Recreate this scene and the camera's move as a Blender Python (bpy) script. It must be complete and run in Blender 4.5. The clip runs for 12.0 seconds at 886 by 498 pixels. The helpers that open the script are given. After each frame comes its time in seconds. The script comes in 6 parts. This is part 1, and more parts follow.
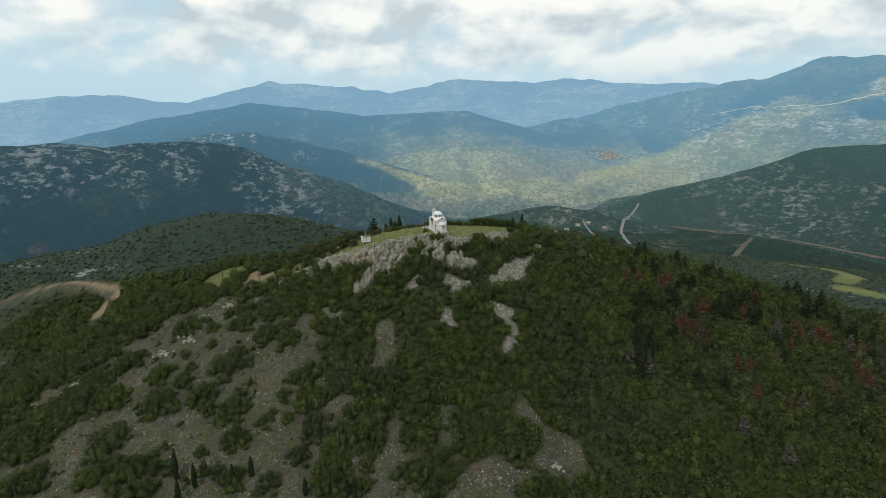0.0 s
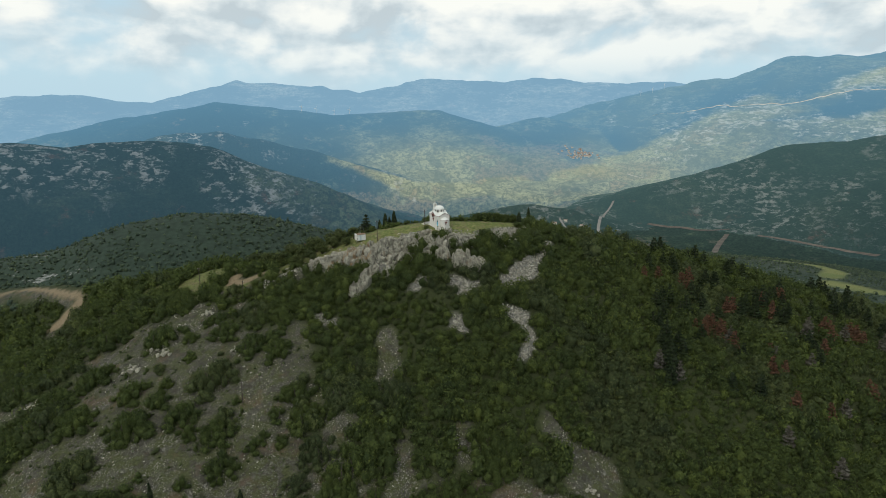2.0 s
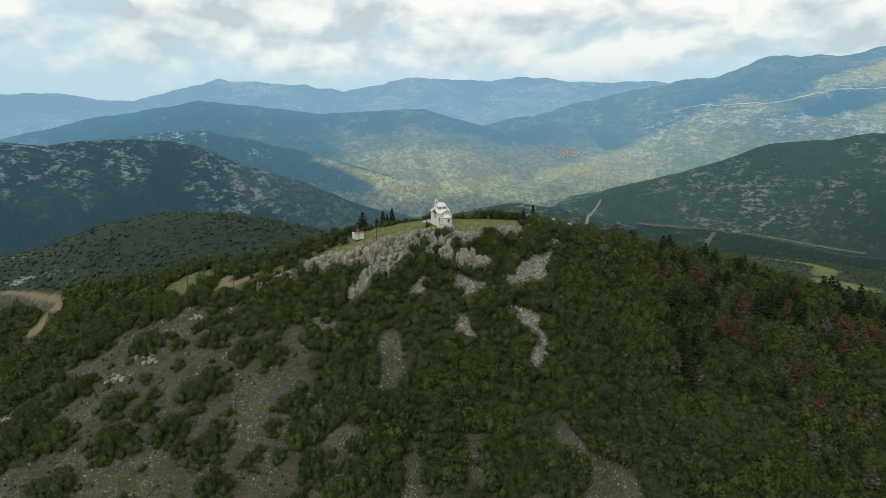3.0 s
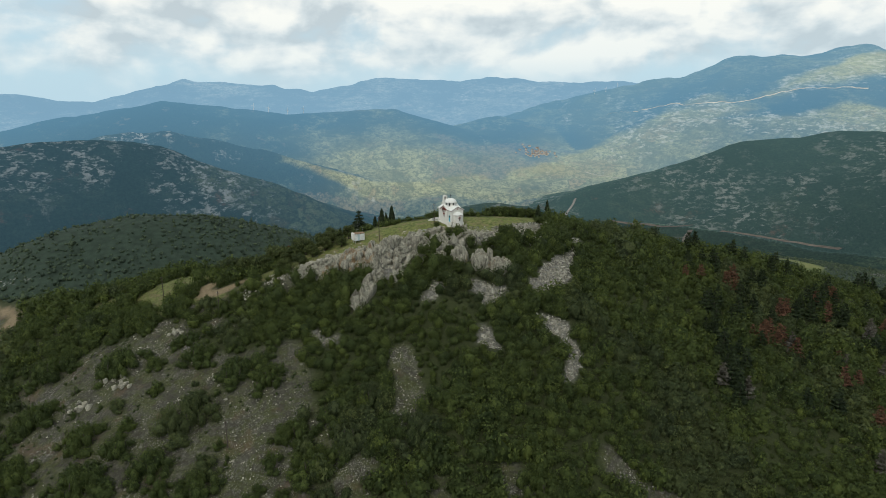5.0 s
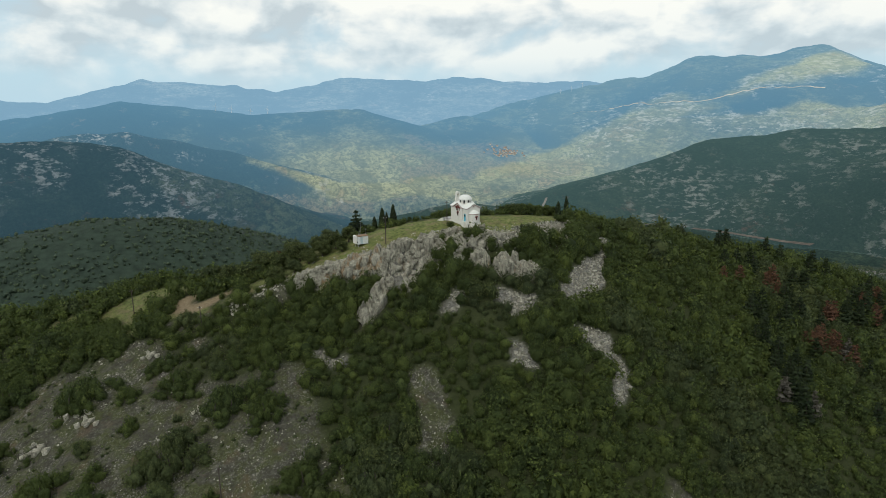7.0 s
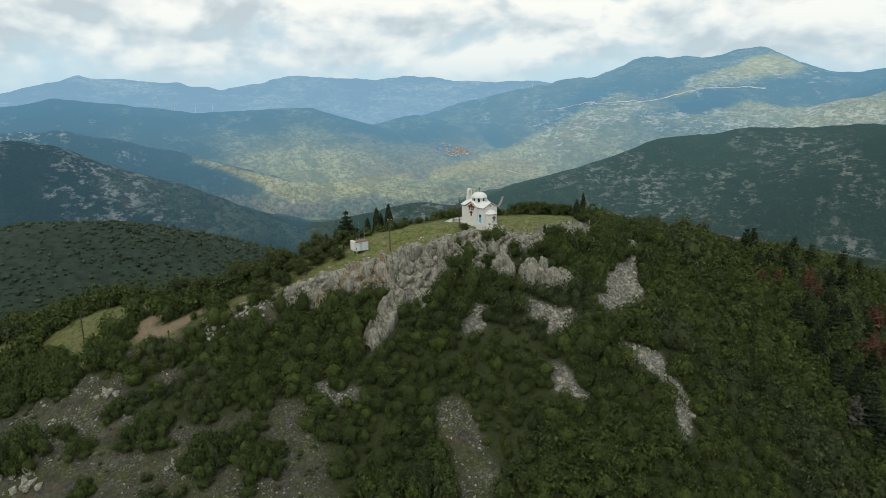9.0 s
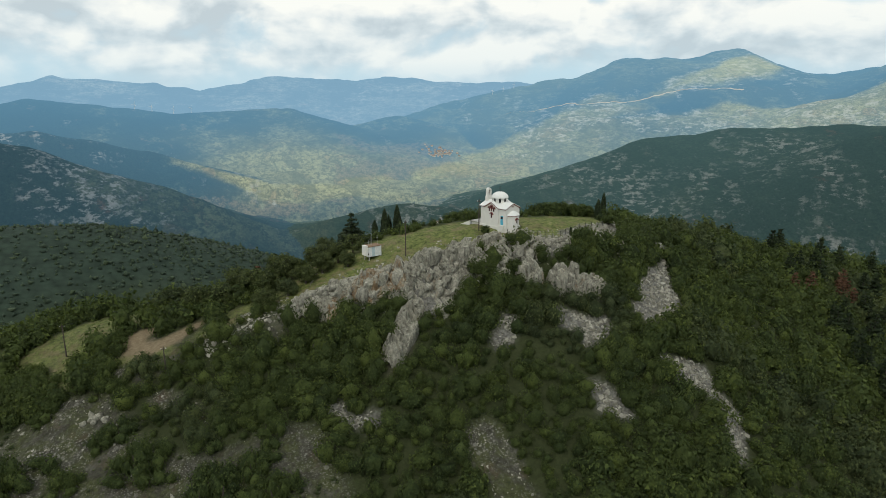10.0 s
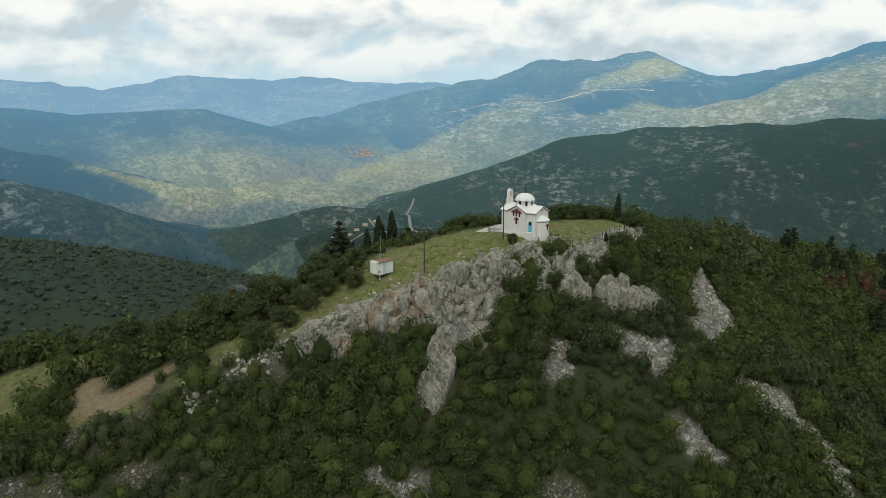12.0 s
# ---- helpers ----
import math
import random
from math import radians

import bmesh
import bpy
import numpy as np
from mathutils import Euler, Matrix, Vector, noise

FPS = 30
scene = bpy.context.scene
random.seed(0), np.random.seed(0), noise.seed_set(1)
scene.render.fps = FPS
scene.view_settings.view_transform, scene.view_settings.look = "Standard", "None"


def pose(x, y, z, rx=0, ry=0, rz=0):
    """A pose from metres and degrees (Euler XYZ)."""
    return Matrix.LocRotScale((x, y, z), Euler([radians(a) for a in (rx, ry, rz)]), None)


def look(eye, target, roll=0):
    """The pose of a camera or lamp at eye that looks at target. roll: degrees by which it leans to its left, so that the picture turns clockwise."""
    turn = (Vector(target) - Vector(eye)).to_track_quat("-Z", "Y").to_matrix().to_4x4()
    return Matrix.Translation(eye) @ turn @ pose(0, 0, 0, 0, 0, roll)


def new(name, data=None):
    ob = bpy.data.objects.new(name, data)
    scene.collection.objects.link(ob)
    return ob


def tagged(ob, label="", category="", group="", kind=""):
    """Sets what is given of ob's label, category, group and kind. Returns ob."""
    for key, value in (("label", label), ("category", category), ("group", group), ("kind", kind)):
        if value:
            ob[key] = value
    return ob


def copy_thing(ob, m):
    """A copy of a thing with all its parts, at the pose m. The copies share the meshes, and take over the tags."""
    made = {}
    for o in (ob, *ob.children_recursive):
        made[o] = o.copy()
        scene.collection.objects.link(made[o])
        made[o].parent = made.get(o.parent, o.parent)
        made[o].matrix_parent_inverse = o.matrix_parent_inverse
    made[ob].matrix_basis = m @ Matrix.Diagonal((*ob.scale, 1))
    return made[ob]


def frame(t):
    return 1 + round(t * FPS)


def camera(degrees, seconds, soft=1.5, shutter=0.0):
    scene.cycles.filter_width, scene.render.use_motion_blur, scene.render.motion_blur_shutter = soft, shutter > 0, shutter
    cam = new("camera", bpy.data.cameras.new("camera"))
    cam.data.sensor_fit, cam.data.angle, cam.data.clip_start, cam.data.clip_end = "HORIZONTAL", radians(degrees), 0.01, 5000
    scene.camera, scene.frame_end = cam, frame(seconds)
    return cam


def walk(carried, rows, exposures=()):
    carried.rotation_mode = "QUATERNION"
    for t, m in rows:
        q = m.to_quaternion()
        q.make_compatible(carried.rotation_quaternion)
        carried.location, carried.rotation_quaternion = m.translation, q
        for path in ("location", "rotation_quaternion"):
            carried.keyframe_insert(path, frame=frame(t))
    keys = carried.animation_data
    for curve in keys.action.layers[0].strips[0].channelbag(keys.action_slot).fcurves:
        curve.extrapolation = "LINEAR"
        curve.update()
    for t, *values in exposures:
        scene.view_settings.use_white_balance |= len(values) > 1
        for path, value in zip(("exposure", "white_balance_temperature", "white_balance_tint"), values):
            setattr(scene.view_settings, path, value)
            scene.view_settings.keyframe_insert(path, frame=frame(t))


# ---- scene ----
cam = camera(69.0, 12.0, 0.5)
PATH = [
    (0, (-0.15, -0.10, 52.28), (-0.155, 1.844, 51.812), -0.45),
    (0.5, (-2.926, 5.165, 50.829), (-2.908, 7.109, 50.361), -0.5),
    (1, (-5.844, 10.603, 49.376), (-5.802, 12.547, 48.907), -0.5),
    (1.5, (-8.649, 16.102, 47.86), (-8.585, 18.046, 47.392), -0.5),
    (2, (-11.398, 21.529, 46.396), (-11.312, 23.472, 45.928), -0.5),
    (2.5, (-13.978, 26.955, 45.001), (-13.869, 28.897, 44.533), -0.5),
    (3, (-16.792, 32.43, 43.806), (-16.659, 34.369, 43.336), -0.4),
    (5, (-27.205, 55.268, 38.722), (-26.98, 57.199, 38.254), -0.5),
    (5.5, (-29.646, 61.068, 37.586), (-29.396, 62.996, 37.119), -0.5),
    (6, (-32.199, 67.145, 36.337), (-31.924, 69.07, 35.869), -0.5),
    (6.5, (-34.766, 73.03, 35.245), (-34.466, 74.951, 34.778), -0.6),
    (7, (-37.15, 79.254, 34.208), (-36.821, 81.171, 33.741), -0.6),
    (9, (-46.717, 105.043, 30.266), (-46.239, 106.927, 29.797), -0.3),
    (9.5, (-49.044, 111.664, 29.141), (-48.537, 113.542, 28.674), -0.2),
    (10, (-51.538, 118.035, 28.344), (-51.002, 119.905, 27.878), -0.2),
    (10.5, (-54.172, 124.641, 27.542), (-53.605, 126.502, 27.076), -0.1),
    (11, (-56.835, 131.017, 26.797), (-56.228, 132.865, 26.331), -0.2),
    (11.5, (-59.572, 137.338, 26.265), (-58.882, 139.156, 25.8), -0.2),
    (12, (-62.043, 143.897, 25.67), (-61.277, 145.685, 25.206), -0.1),
]
walk(cam, [(t, look(eye, target, roll)) for t, eye, target, roll in PATH], [(0, 0.0), (12, 0.0)])

# ---- light: broken cloud over the hill, a soft sun, pale haze on the horizon ----
SUN_AZ, SUN_EL = 215.0, 48.0


def make_world():
    world = bpy.data.worlds.new("sky")
    scene.world = world
    world.use_nodes = True
    nt = world.node_tree
    nt.nodes.clear()
    out, bg = nt.nodes.new("ShaderNodeOutputWorld"), nt.nodes.new("ShaderNodeBackground")
    sky = nt.nodes.new("ShaderNodeTexSky")
    sky.sky_type, sky.sun_disc = "NISHITA", False
    sky.sun_elevation, sky.sun_rotation = radians(SUN_EL), radians(SUN_AZ)
    sky.altitude, sky.dust_density, sky.ozone_density = 500, 1.2, 1.0
    co = nt.nodes.new("ShaderNodeTexCoord")
    sep = nt.nodes.new("ShaderNodeSeparateXYZ")
    nt.links.new(co.outputs["Generated"], sep.inputs[0])

    def value(op, a, b=None, c=None):
        n = nt.nodes.new("ShaderNodeMath")
        n.operation = op
        for i, v in enumerate((a, b, c)):
            if v is None:
                continue
            if isinstance(v, (int, float)):
                n.inputs[i].default_value = v
            else:
                nt.links.new(v, n.inputs[i])
        return n.outputs[0]

    def ramp(fac, stops):
        n = nt.nodes.new("ShaderNodeValToRGB")
        n.color_ramp.elements[0].position, n.color_ramp.elements[0].color = stops[0][0], (*stops[0][1], 1)
        n.color_ramp.elements[1].position, n.color_ramp.elements[1].color = stops[-1][0], (*stops[-1][1], 1)
        for p, c in stops[1:-1]:
            n.color_ramp.elements.new(p).color = (*c, 1)
        nt.links.new(fac, n.inputs[0])
        return n.outputs[0]

    def mix(fac, a, b):
        n = nt.nodes.new("ShaderNodeMix")
        n.data_type = "RGBA"
        for socket, v in ((n.inputs["Factor"], fac), (n.inputs["A"], a), (n.inputs["B"], b)):
            if isinstance(v, tuple):
                socket.default_value = (*v, 1)
            elif isinstance(v, (int, float)):
                socket.default_value = v
            else:
                nt.links.new(v, socket)
        return n.outputs["Result"]

    def cloud_noise(scale, stretch, offset, detail, rough):
        comb = nt.nodes.new("ShaderNodeCombineXYZ")
        nt.links.new(sep.outputs[0], comb.inputs[0])
        nt.links.new(sep.outputs[1], comb.inputs[1])
        nt.links.new(value("MULTIPLY_ADD", sep.outputs[2], stretch, offset), comb.inputs[2])
        n = nt.nodes.new("ShaderNodeTexNoise")
        n.inputs["Scale"].default_value, n.inputs["Detail"].default_value, n.inputs["Roughness"].default_value = scale, detail, rough
        n.inputs["Distortion"].default_value = 0.25
        nt.links.new(comb.outputs[0], n.inputs["Vector"])
        return n.outputs["Fac"]

    up = sep.outputs[2]
    # heaped clouds: the same field of noise read at two heights gives bright heads and grey bases
    def heap(shift):
        return value("ADD", value("MULTIPLY", cloud_noise(5.2, 2.0, 0.37 + 2.0 * shift, 9, 0.48), 0.80), value("MULTIPLY", cloud_noise(17.0, 1.4, 1.9 + 1.4 * shift, 6, 0.5), 0.20))

    body, above = heap(0.0), heap(0.028)
    lift = ramp(up, [(0.0, (0, 0, 0)), (0.024, (0.03,) * 3), (0.045, (0.12,) * 3), (0.12, (0.14,) * 3), (1.0, (0.13,) * 3)])
    cover = ramp(value("ADD", body, lift), [(0.45, (0, 0, 0)), (0.60, (1, 1, 1))])
    lobes = value("ADD", value("MULTIPLY", value("SUBTRACT", body, above), 2.1), value("MULTIPLY_ADD", cloud_noise(3.8, 2.2, 4.4, 7, 0.5), 0.85, 0.095))
    shade = ramp(lobes, [(0.36, (0.55, 0.635, 0.675)), (0.46, (0.67, 0.75, 0.775)), (0.56, (0.83, 0.875, 0.865)), (0.68, (0.97, 0.985, 0.93))])
    haze = ramp(up, [(0.0, (1, 1, 1)), (0.025, (0.70,) * 3), (0.05, (0.30,) * 3), (0.12, (0, 0, 0))])
    scaled = nt.nodes.new("ShaderNodeVectorMath")
    scaled.operation = "SCALE"
    scaled.inputs["Scale"].default_value = 0.10
    nt.links.new(sky.outputs[0], scaled.inputs[0])
    gap = mix(0.80, scaled.outputs[0], (0.54, 0.77, 0.90))
    full = mix(cover, gap, shade)
    full = mix(value("MULTIPLY", haze, 0.8), full, (0.51, 0.70, 0.80))
    below = value("GREATER_THAN", up, -0.02)
    full = mix(below, (0.10, 0.11, 0.10), full)
    nt.links.new(full, bg.inputs["Color"])
    bg.inputs["Strength"].default_value = 1.0
    nt.links.new(bg.outputs[0], out.inputs["Surface"])


make_world()
sun = new("sun", bpy.data.lights.new("sun", "SUN"))
sun.data.energy, sun.data.angle, sun.data.color = 1.2, radians(10), (1.0, 0.95, 0.86)
sun.matrix_world = look((0, 0, 400), (-400 * math.sin(radians(SUN_AZ)) / math.tan(radians(SUN_EL)),
                                      -400 * math.cos(radians(SUN_AZ)) / math.tan(radians(SUN_EL)), 0))


# ---- materials ----
class Mat:
    """A small builder for a node material."""

    def __init__(self, name, rough=0.9, metal=0.0, spec=0.3):
        self.m = bpy.data.materials.new(name)
        self.m.use_nodes = True
        self.t = self.m.node_tree
        self.b = self.t.nodes["Principled BSDF"]
        self.b.inputs["Roughness"].default_value, self.b.inputs["Metallic"].default_value = rough, metal
        self.b.inputs["Specular IOR Level"].default_value = spec
        geo = self.t.nodes.new("ShaderNodeNewGeometry")
        self.geo, self.pos = geo, geo.outputs["Position"]

    def put(self, socket, v):
        if isinstance(v, tuple):
            socket.default_value = (*v, 1) if len(v) == 3 and socket.type == "RGBA" else v
        elif isinstance(v, (int, float)):
            socket.default_value = v
        else:
            self.t.links.new(v, socket)

    def noise(self, scale, detail=4, rough=0.6, squash=(1, 1, 1), local=False):
        mp = self.t.nodes.new("ShaderNodeMapping")
        mp.inputs["Scale"].default_value = squash
        src = self.pos
        if local:
            src = self.t.nodes.new("ShaderNodeTexCoord").outputs["Object"]
        self.t.links.new(src, mp.inputs["Vector"])
        n = self.t.nodes.new("ShaderNodeTexNoise")
        n.inputs["Scale"].default_value, n.inputs["Detail"].default_value, n.inputs["Roughness"].default_value = scale, detail, rough
        self.t.links.new(mp.outputs[0], n.inputs["Vector"])
        return n.outputs["Fac"]

    def cells(self, scale, feature="F1", squash=(1, 1, 1)):
        mp = self.t.nodes.new("ShaderNodeMapping")
        mp.inputs["Scale"].default_value = squash
        self.t.links.new(self.pos, mp.inputs["Vector"])
        n = self.t.nodes.new("ShaderNodeTexVoronoi")
        n.feature = feature
        n.inputs["Scale"].default_value = scale
        self.t.links.new(mp.outputs[0], n.inputs["Vector"])
        return n

    def ramp(self, fac, stops):
        n = self.t.nodes.new("ShaderNodeValToRGB")
        e = n.color_ramp.elements
        stops = [(p, (c, c, c) if isinstance(c, (int, float)) else c) for p, c in stops]
        e[0].position, e[0].color = stops[0][0], (*stops[0][1], 1)
        e[1].position, e[1].color = stops[-1][0], (*stops[-1][1], 1)
        for p, c in stops[1:-1]:
            e.new(p).color = (*c, 1)
        self.put(n.inputs[0], fac)
        return n.outputs[0]

    def mix(self, fac, a, b, blend="MIX"):
        n = self.t.nodes.new("ShaderNodeMix")
        n.data_type, n.blend_type = "RGBA", blend
        self.put(n.inputs["Factor"], fac), self.put(n.inputs["A"], a), self.put(n.inputs["B"], b)
        return n.outputs["Result"]

    def math(self, op, a, b=0.0):
        n = self.t.nodes.new("ShaderNodeMath")
        n.operation = op
        self.put(n.inputs[0], a), self.put(n.inputs[1], b)
        return n.outputs[0]

    def attr(self, name):
        n = self.t.nodes.new("ShaderNodeAttribute")
        n.attribute_name = name
        return n.outputs["Fac"]

    def random(self):
        return self.t.nodes.new("ShaderNodeObjectInfo").outputs["Random"]

    def island(self):
        return self.geo.outputs["Random Per Island"]

    def bump(self, height, strength=0.5, distance=0.1):
        n = self.t.nodes.new("ShaderNodeBump")
        n.inputs["Strength"].default_value, n.inputs["Distance"].default_value = strength, distance
        self.put(n.inputs["Height"], height)
        self.t.links.new(n.outputs[0], self.b.inputs["Normal"])

    def colour(self, c):
        self.put(self.b.inputs["Base Color"], c)
        return self

    def glow(self, c, strength):
        self.put(self.b.inputs["Emission Color"], c)
        self.b.inputs["Emission Strength"].default_value = strength


def plain(name, c, rough=0.8, metal=0.0, vary=0.12, scale=3.0, bump=0.15):
    k = Mat(name, rough, metal)
    n = k.noise(scale, 5, 0.65)
    fine = k.noise(scale * 9, 3, 0.6)
    dark, light = tuple(v * (1 - 1.6 * vary) for v in c), tuple(min(1, v * (1 + vary)) for v in c)
    k.colour(k.mix(k.math("MULTIPLY", fine, 0.35), k.ramp(n, [(0.3, dark), (0.55, c), (0.75, light)]), dark))
    if bump:
        k.bump(fine, bump, 0.02)
    return k.m


def foliage(name, dark, mid, light, patch=0.08):
    """Small tough leaves: every leaf clump has its own tone, every shrub its own hue, and stands differ from place to place."""
    k = Mat(name, 0.75, 0, 0.22)
    big, small, fine = k.noise(patch, 4), k.noise(0.9, 4, 0.65), k.noise(3.1, 5, 0.75)
    mixed = k.math("ADD", k.math("MULTIPLY", fine, 0.42), k.math("ADD", k.math("MULTIPLY", small, 0.42), k.math("MULTIPLY", k.island(), 0.34)))
    c = k.ramp(mixed, [(0.42, tuple(v * 0.85 for v in dark)), (0.52, dark), (0.63, mid), (0.82, light)])
    # each crown its own tone, from dull blue-green to fresh yellow-green
    c = k.mix(1.0, c, k.ramp(k.attr("tone"), [(0.0, (1.0, 1.0, 1.0)), (0.04, (1.0, 1.0, 1.0)), (0.05, (0.72, 0.75, 0.80)), (0.55, (1.0, 1.0, 1.0)), (1.0, (1.36, 1.28, 1.03))]), "MULTIPLY")
    c = k.mix(k.ramp(big, [(0.40, 0.0), (0.64, 0.55)]), c, k.mix(fine, dark, tuple(v * f for v, f in zip(light, (0.95, 0.95, 0.8)))))
    k.colour(c)
    k.bump(k.math("ADD", k.noise(3.0, 6, 0.8), k.noise(9.0, 3, 0.7)), 0.6, 0.25)
    thin, both = k.t.nodes.new("ShaderNodeBsdfTranslucent"), k.t.nodes.new("ShaderNodeMixShader")
    k.put(thin.inputs["Color"], k.mix(1.0, c, (1.25, 1.25, 0.8), "MULTIPLY"))
    k.put(both.inputs[0], 0.35), k.put(both.inputs[1], k.b.outputs[0]), k.put(both.inputs[2], thin.outputs[0])
    k.t.links.new(both.outputs[0], k.t.nodes["Material Output"].inputs["Surface"])
    return k.m


M_LEAF = foliage("evergreen_leaf", (0.036, 0.054, 0.017), (0.065, 0.091, 0.026), (0.120, 0.152, 0.042))
M_OLIVE = foliage("grey_green_leaf", (0.037, 0.053, 0.022), (0.069, 0.090, 0.036), (0.122, 0.146, 0.058))
# blue of the distance haze is mixed into these leaf colours
M_WOODS = foliage("hazed_evergreen_leaf", (0.050, 0.076, 0.053), (0.074, 0.106, 0.072), (0.105, 0.138, 0.092))
M_CYPRESS = foliage("cypress_leaf", (0.015, 0.025, 0.012), (0.032, 0.049, 0.021), (0.060, 0.080, 0.034))
M_DEAD = foliage("dead_needle", (0.075, 0.040, 0.026), (0.155, 0.078, 0.050), (0.22, 0.120, 0.080))
M_FRESH = foliage("fresh_green_leaf", (0.036, 0.050, 0.017), (0.078, 0.100, 0.033), (0.140, 0.162, 0.058))
M_BARE = foliage("bare_twig", (0.07, 0.065, 0.055), (0.13, 0.12, 0.105), (0.20, 0.185, 0.165))
M_BARK = plain("bark", (0.09, 0.075, 0.06), 0.95, vary=0.3, scale=6)
M_WHITE = plain("whitewash", (0.66, 0.645, 0.595), 0.85, vary=0.05, scale=1.3, bump=0.1)
M_ROOF = plain("white_roof", (0.70, 0.70, 0.66), 0.8, vary=0.06, scale=2.2, bump=0.1)
M_RED = plain("red_trim", (0.20, 0.045, 0.035), 0.8, vary=0.2)
M_BLUE = plain("blue_paint", (0.10, 0.44, 0.58), 0.55, vary=0.12)
M_CONCRETE = plain("concrete", (0.42, 0.41, 0.38), 0.9, vary=0.18, scale=1.5)
M_DARK = plain("dark_metal", (0.035, 0.035, 0.035), 0.5, 0.6, vary=0.2)
M_STEEL = plain("galvanised_steel", (0.42, 0.43, 0.43), 0.45, 0.8, vary=0.15)
M_RUST = plain("rusty_sheet", (0.24, 0.15, 0.09), 0.8, 0.1, vary=0.3)
M_PANEL = plain("white_panel", (0.66, 0.68, 0.66), 0.6, vary=0.12, scale=2)
M_PANEL_BLUE = plain("pale_blue_panel", (0.42, 0.52, 0.55), 0.6, vary=0.12, scale=2)
M_POLE = plain("weathered_pole", (0.075, 0.06, 0.05), 0.9, vary=0.25)
M_BRONZE = plain("bronze", (0.18, 0.12, 0.05), 0.4, 0.9)
M_GRAVEL = plain("pale_concrete_ramp", (0.50, 0.51, 0.52), 0.9, vary=0.1, scale=2)


def pane_material():
    k = Mat("dark_glass", 0.12, 0, 0.5)
    return k.colour((0.02, 0.022, 0.025)).m


M_GLASS = pane_material()


def rock_material(name, tint):
    k = Mat(name, 0.92, 0, 0.2)
    base = k.ramp(k.noise(0.5, 7, 0.7), [(0.3, tuple(v * 0.5 for v in tint)), (0.48, tint), (0.68, tuple(min(1, v * 1.5) for v in tint))])
    streak = k.ramp(k.noise(1.3, 6, 0.75, (1.4, 1.4, 0.4)), [(0.44, 0.0), (0.62, 0.8)])
    c = k.mix(streak, base, (0.085, 0.08, 0.07))
    rust = k.ramp(k.math("ADD", k.math("MULTIPLY", k.attr("rust"), 0.16), k.math("ADD", k.math("MULTIPLY", k.noise(0.12, 4, 0.6), 0.6), k.math("MULTIPLY", k.noise(0.9, 5, 0.7, (1.2, 1.2, 0.5)), 0.4))), [(0.57, 0.0), (0.64, 0.75)])
    c = k.mix(rust, c, k.mix(k.noise(1.5, 4), (0.24, 0.12, 0.045), (0.42, 0.26, 0.12)))
    lich = k.ramp(k.noise(4.5, 5, 0.75), [(0.52, 0.0), (0.62, 0.75)])
    c = k.mix(lich, c, (0.42, 0.405, 0.33))
    moss = k.ramp(k.noise(0.8, 6, 0.75), [(0.58, 0.0), (0.68, 0.6)])
    c = k.mix(moss, c, (0.065, 0.07, 0.03))
    joint = k.ramp(k.cells(0.6, "DISTANCE_TO_EDGE", (1, 1, 0.8)).outputs["Distance"], [(0.0, 0.8), (0.03, 1.0)])
    split = k.ramp(k.cells(1.5, "DISTANCE_TO_EDGE", (1, 1, 0.8)).outputs["Distance"], [(0.0, 0.75), (0.05, 1.0)])
    # light on the tops painted in: faces turned up mix to a paler mottled tone
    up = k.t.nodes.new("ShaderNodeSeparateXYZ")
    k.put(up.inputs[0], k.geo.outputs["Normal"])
    top_light = k.ramp(k.math("ADD", up.outputs[2], k.math("MULTIPLY", k.noise(1.1, 6, 0.7), 0.5)), [(0.42, 0.0), (0.95, 0.8)])
    c = k.mix(top_light, c, k.ramp(k.noise(2.4, 6, 0.75), [(0.38, (0.16, 0.155, 0.115)), (0.52, (0.40, 0.385, 0.31)), (0.66, (0.58, 0.555, 0.46))]))
    c = k.mix(k.math("MULTIPLY", joint, split), (0.085, 0.078, 0.062), c)
    k.colour(k.mix(k.math("MULTIPLY", k.random(), 0.22), c, (0.17, 0.16, 0.125)))
    k.bump(k.math("ADD", k.math("ADD", k.math("MULTIPLY", joint, 1.6), split), k.noise(5.0, 6, 0.75)), 1.0, 0.28)
    return k.m


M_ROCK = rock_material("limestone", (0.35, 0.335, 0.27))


def stone_material():
    k = Mat("scree_stone", 0.9, 0, 0.25)
    c = k.ramp(k.island(), [(0.0, (0.14, 0.135, 0.105)), (0.5, (0.24, 0.232, 0.185)), (1.0, (0.40, 0.385, 0.32))])
    k.colour(k.mix(k.ramp(k.noise(3.0, 5), [(0.4, 0.0), (0.7, 0.5)]), c, (0.15, 0.14, 0.125)))
    k.bump(k.noise(7.0, 5, 0.7), 0.6, 0.05)
    return k.m


M_STONE = stone_material()


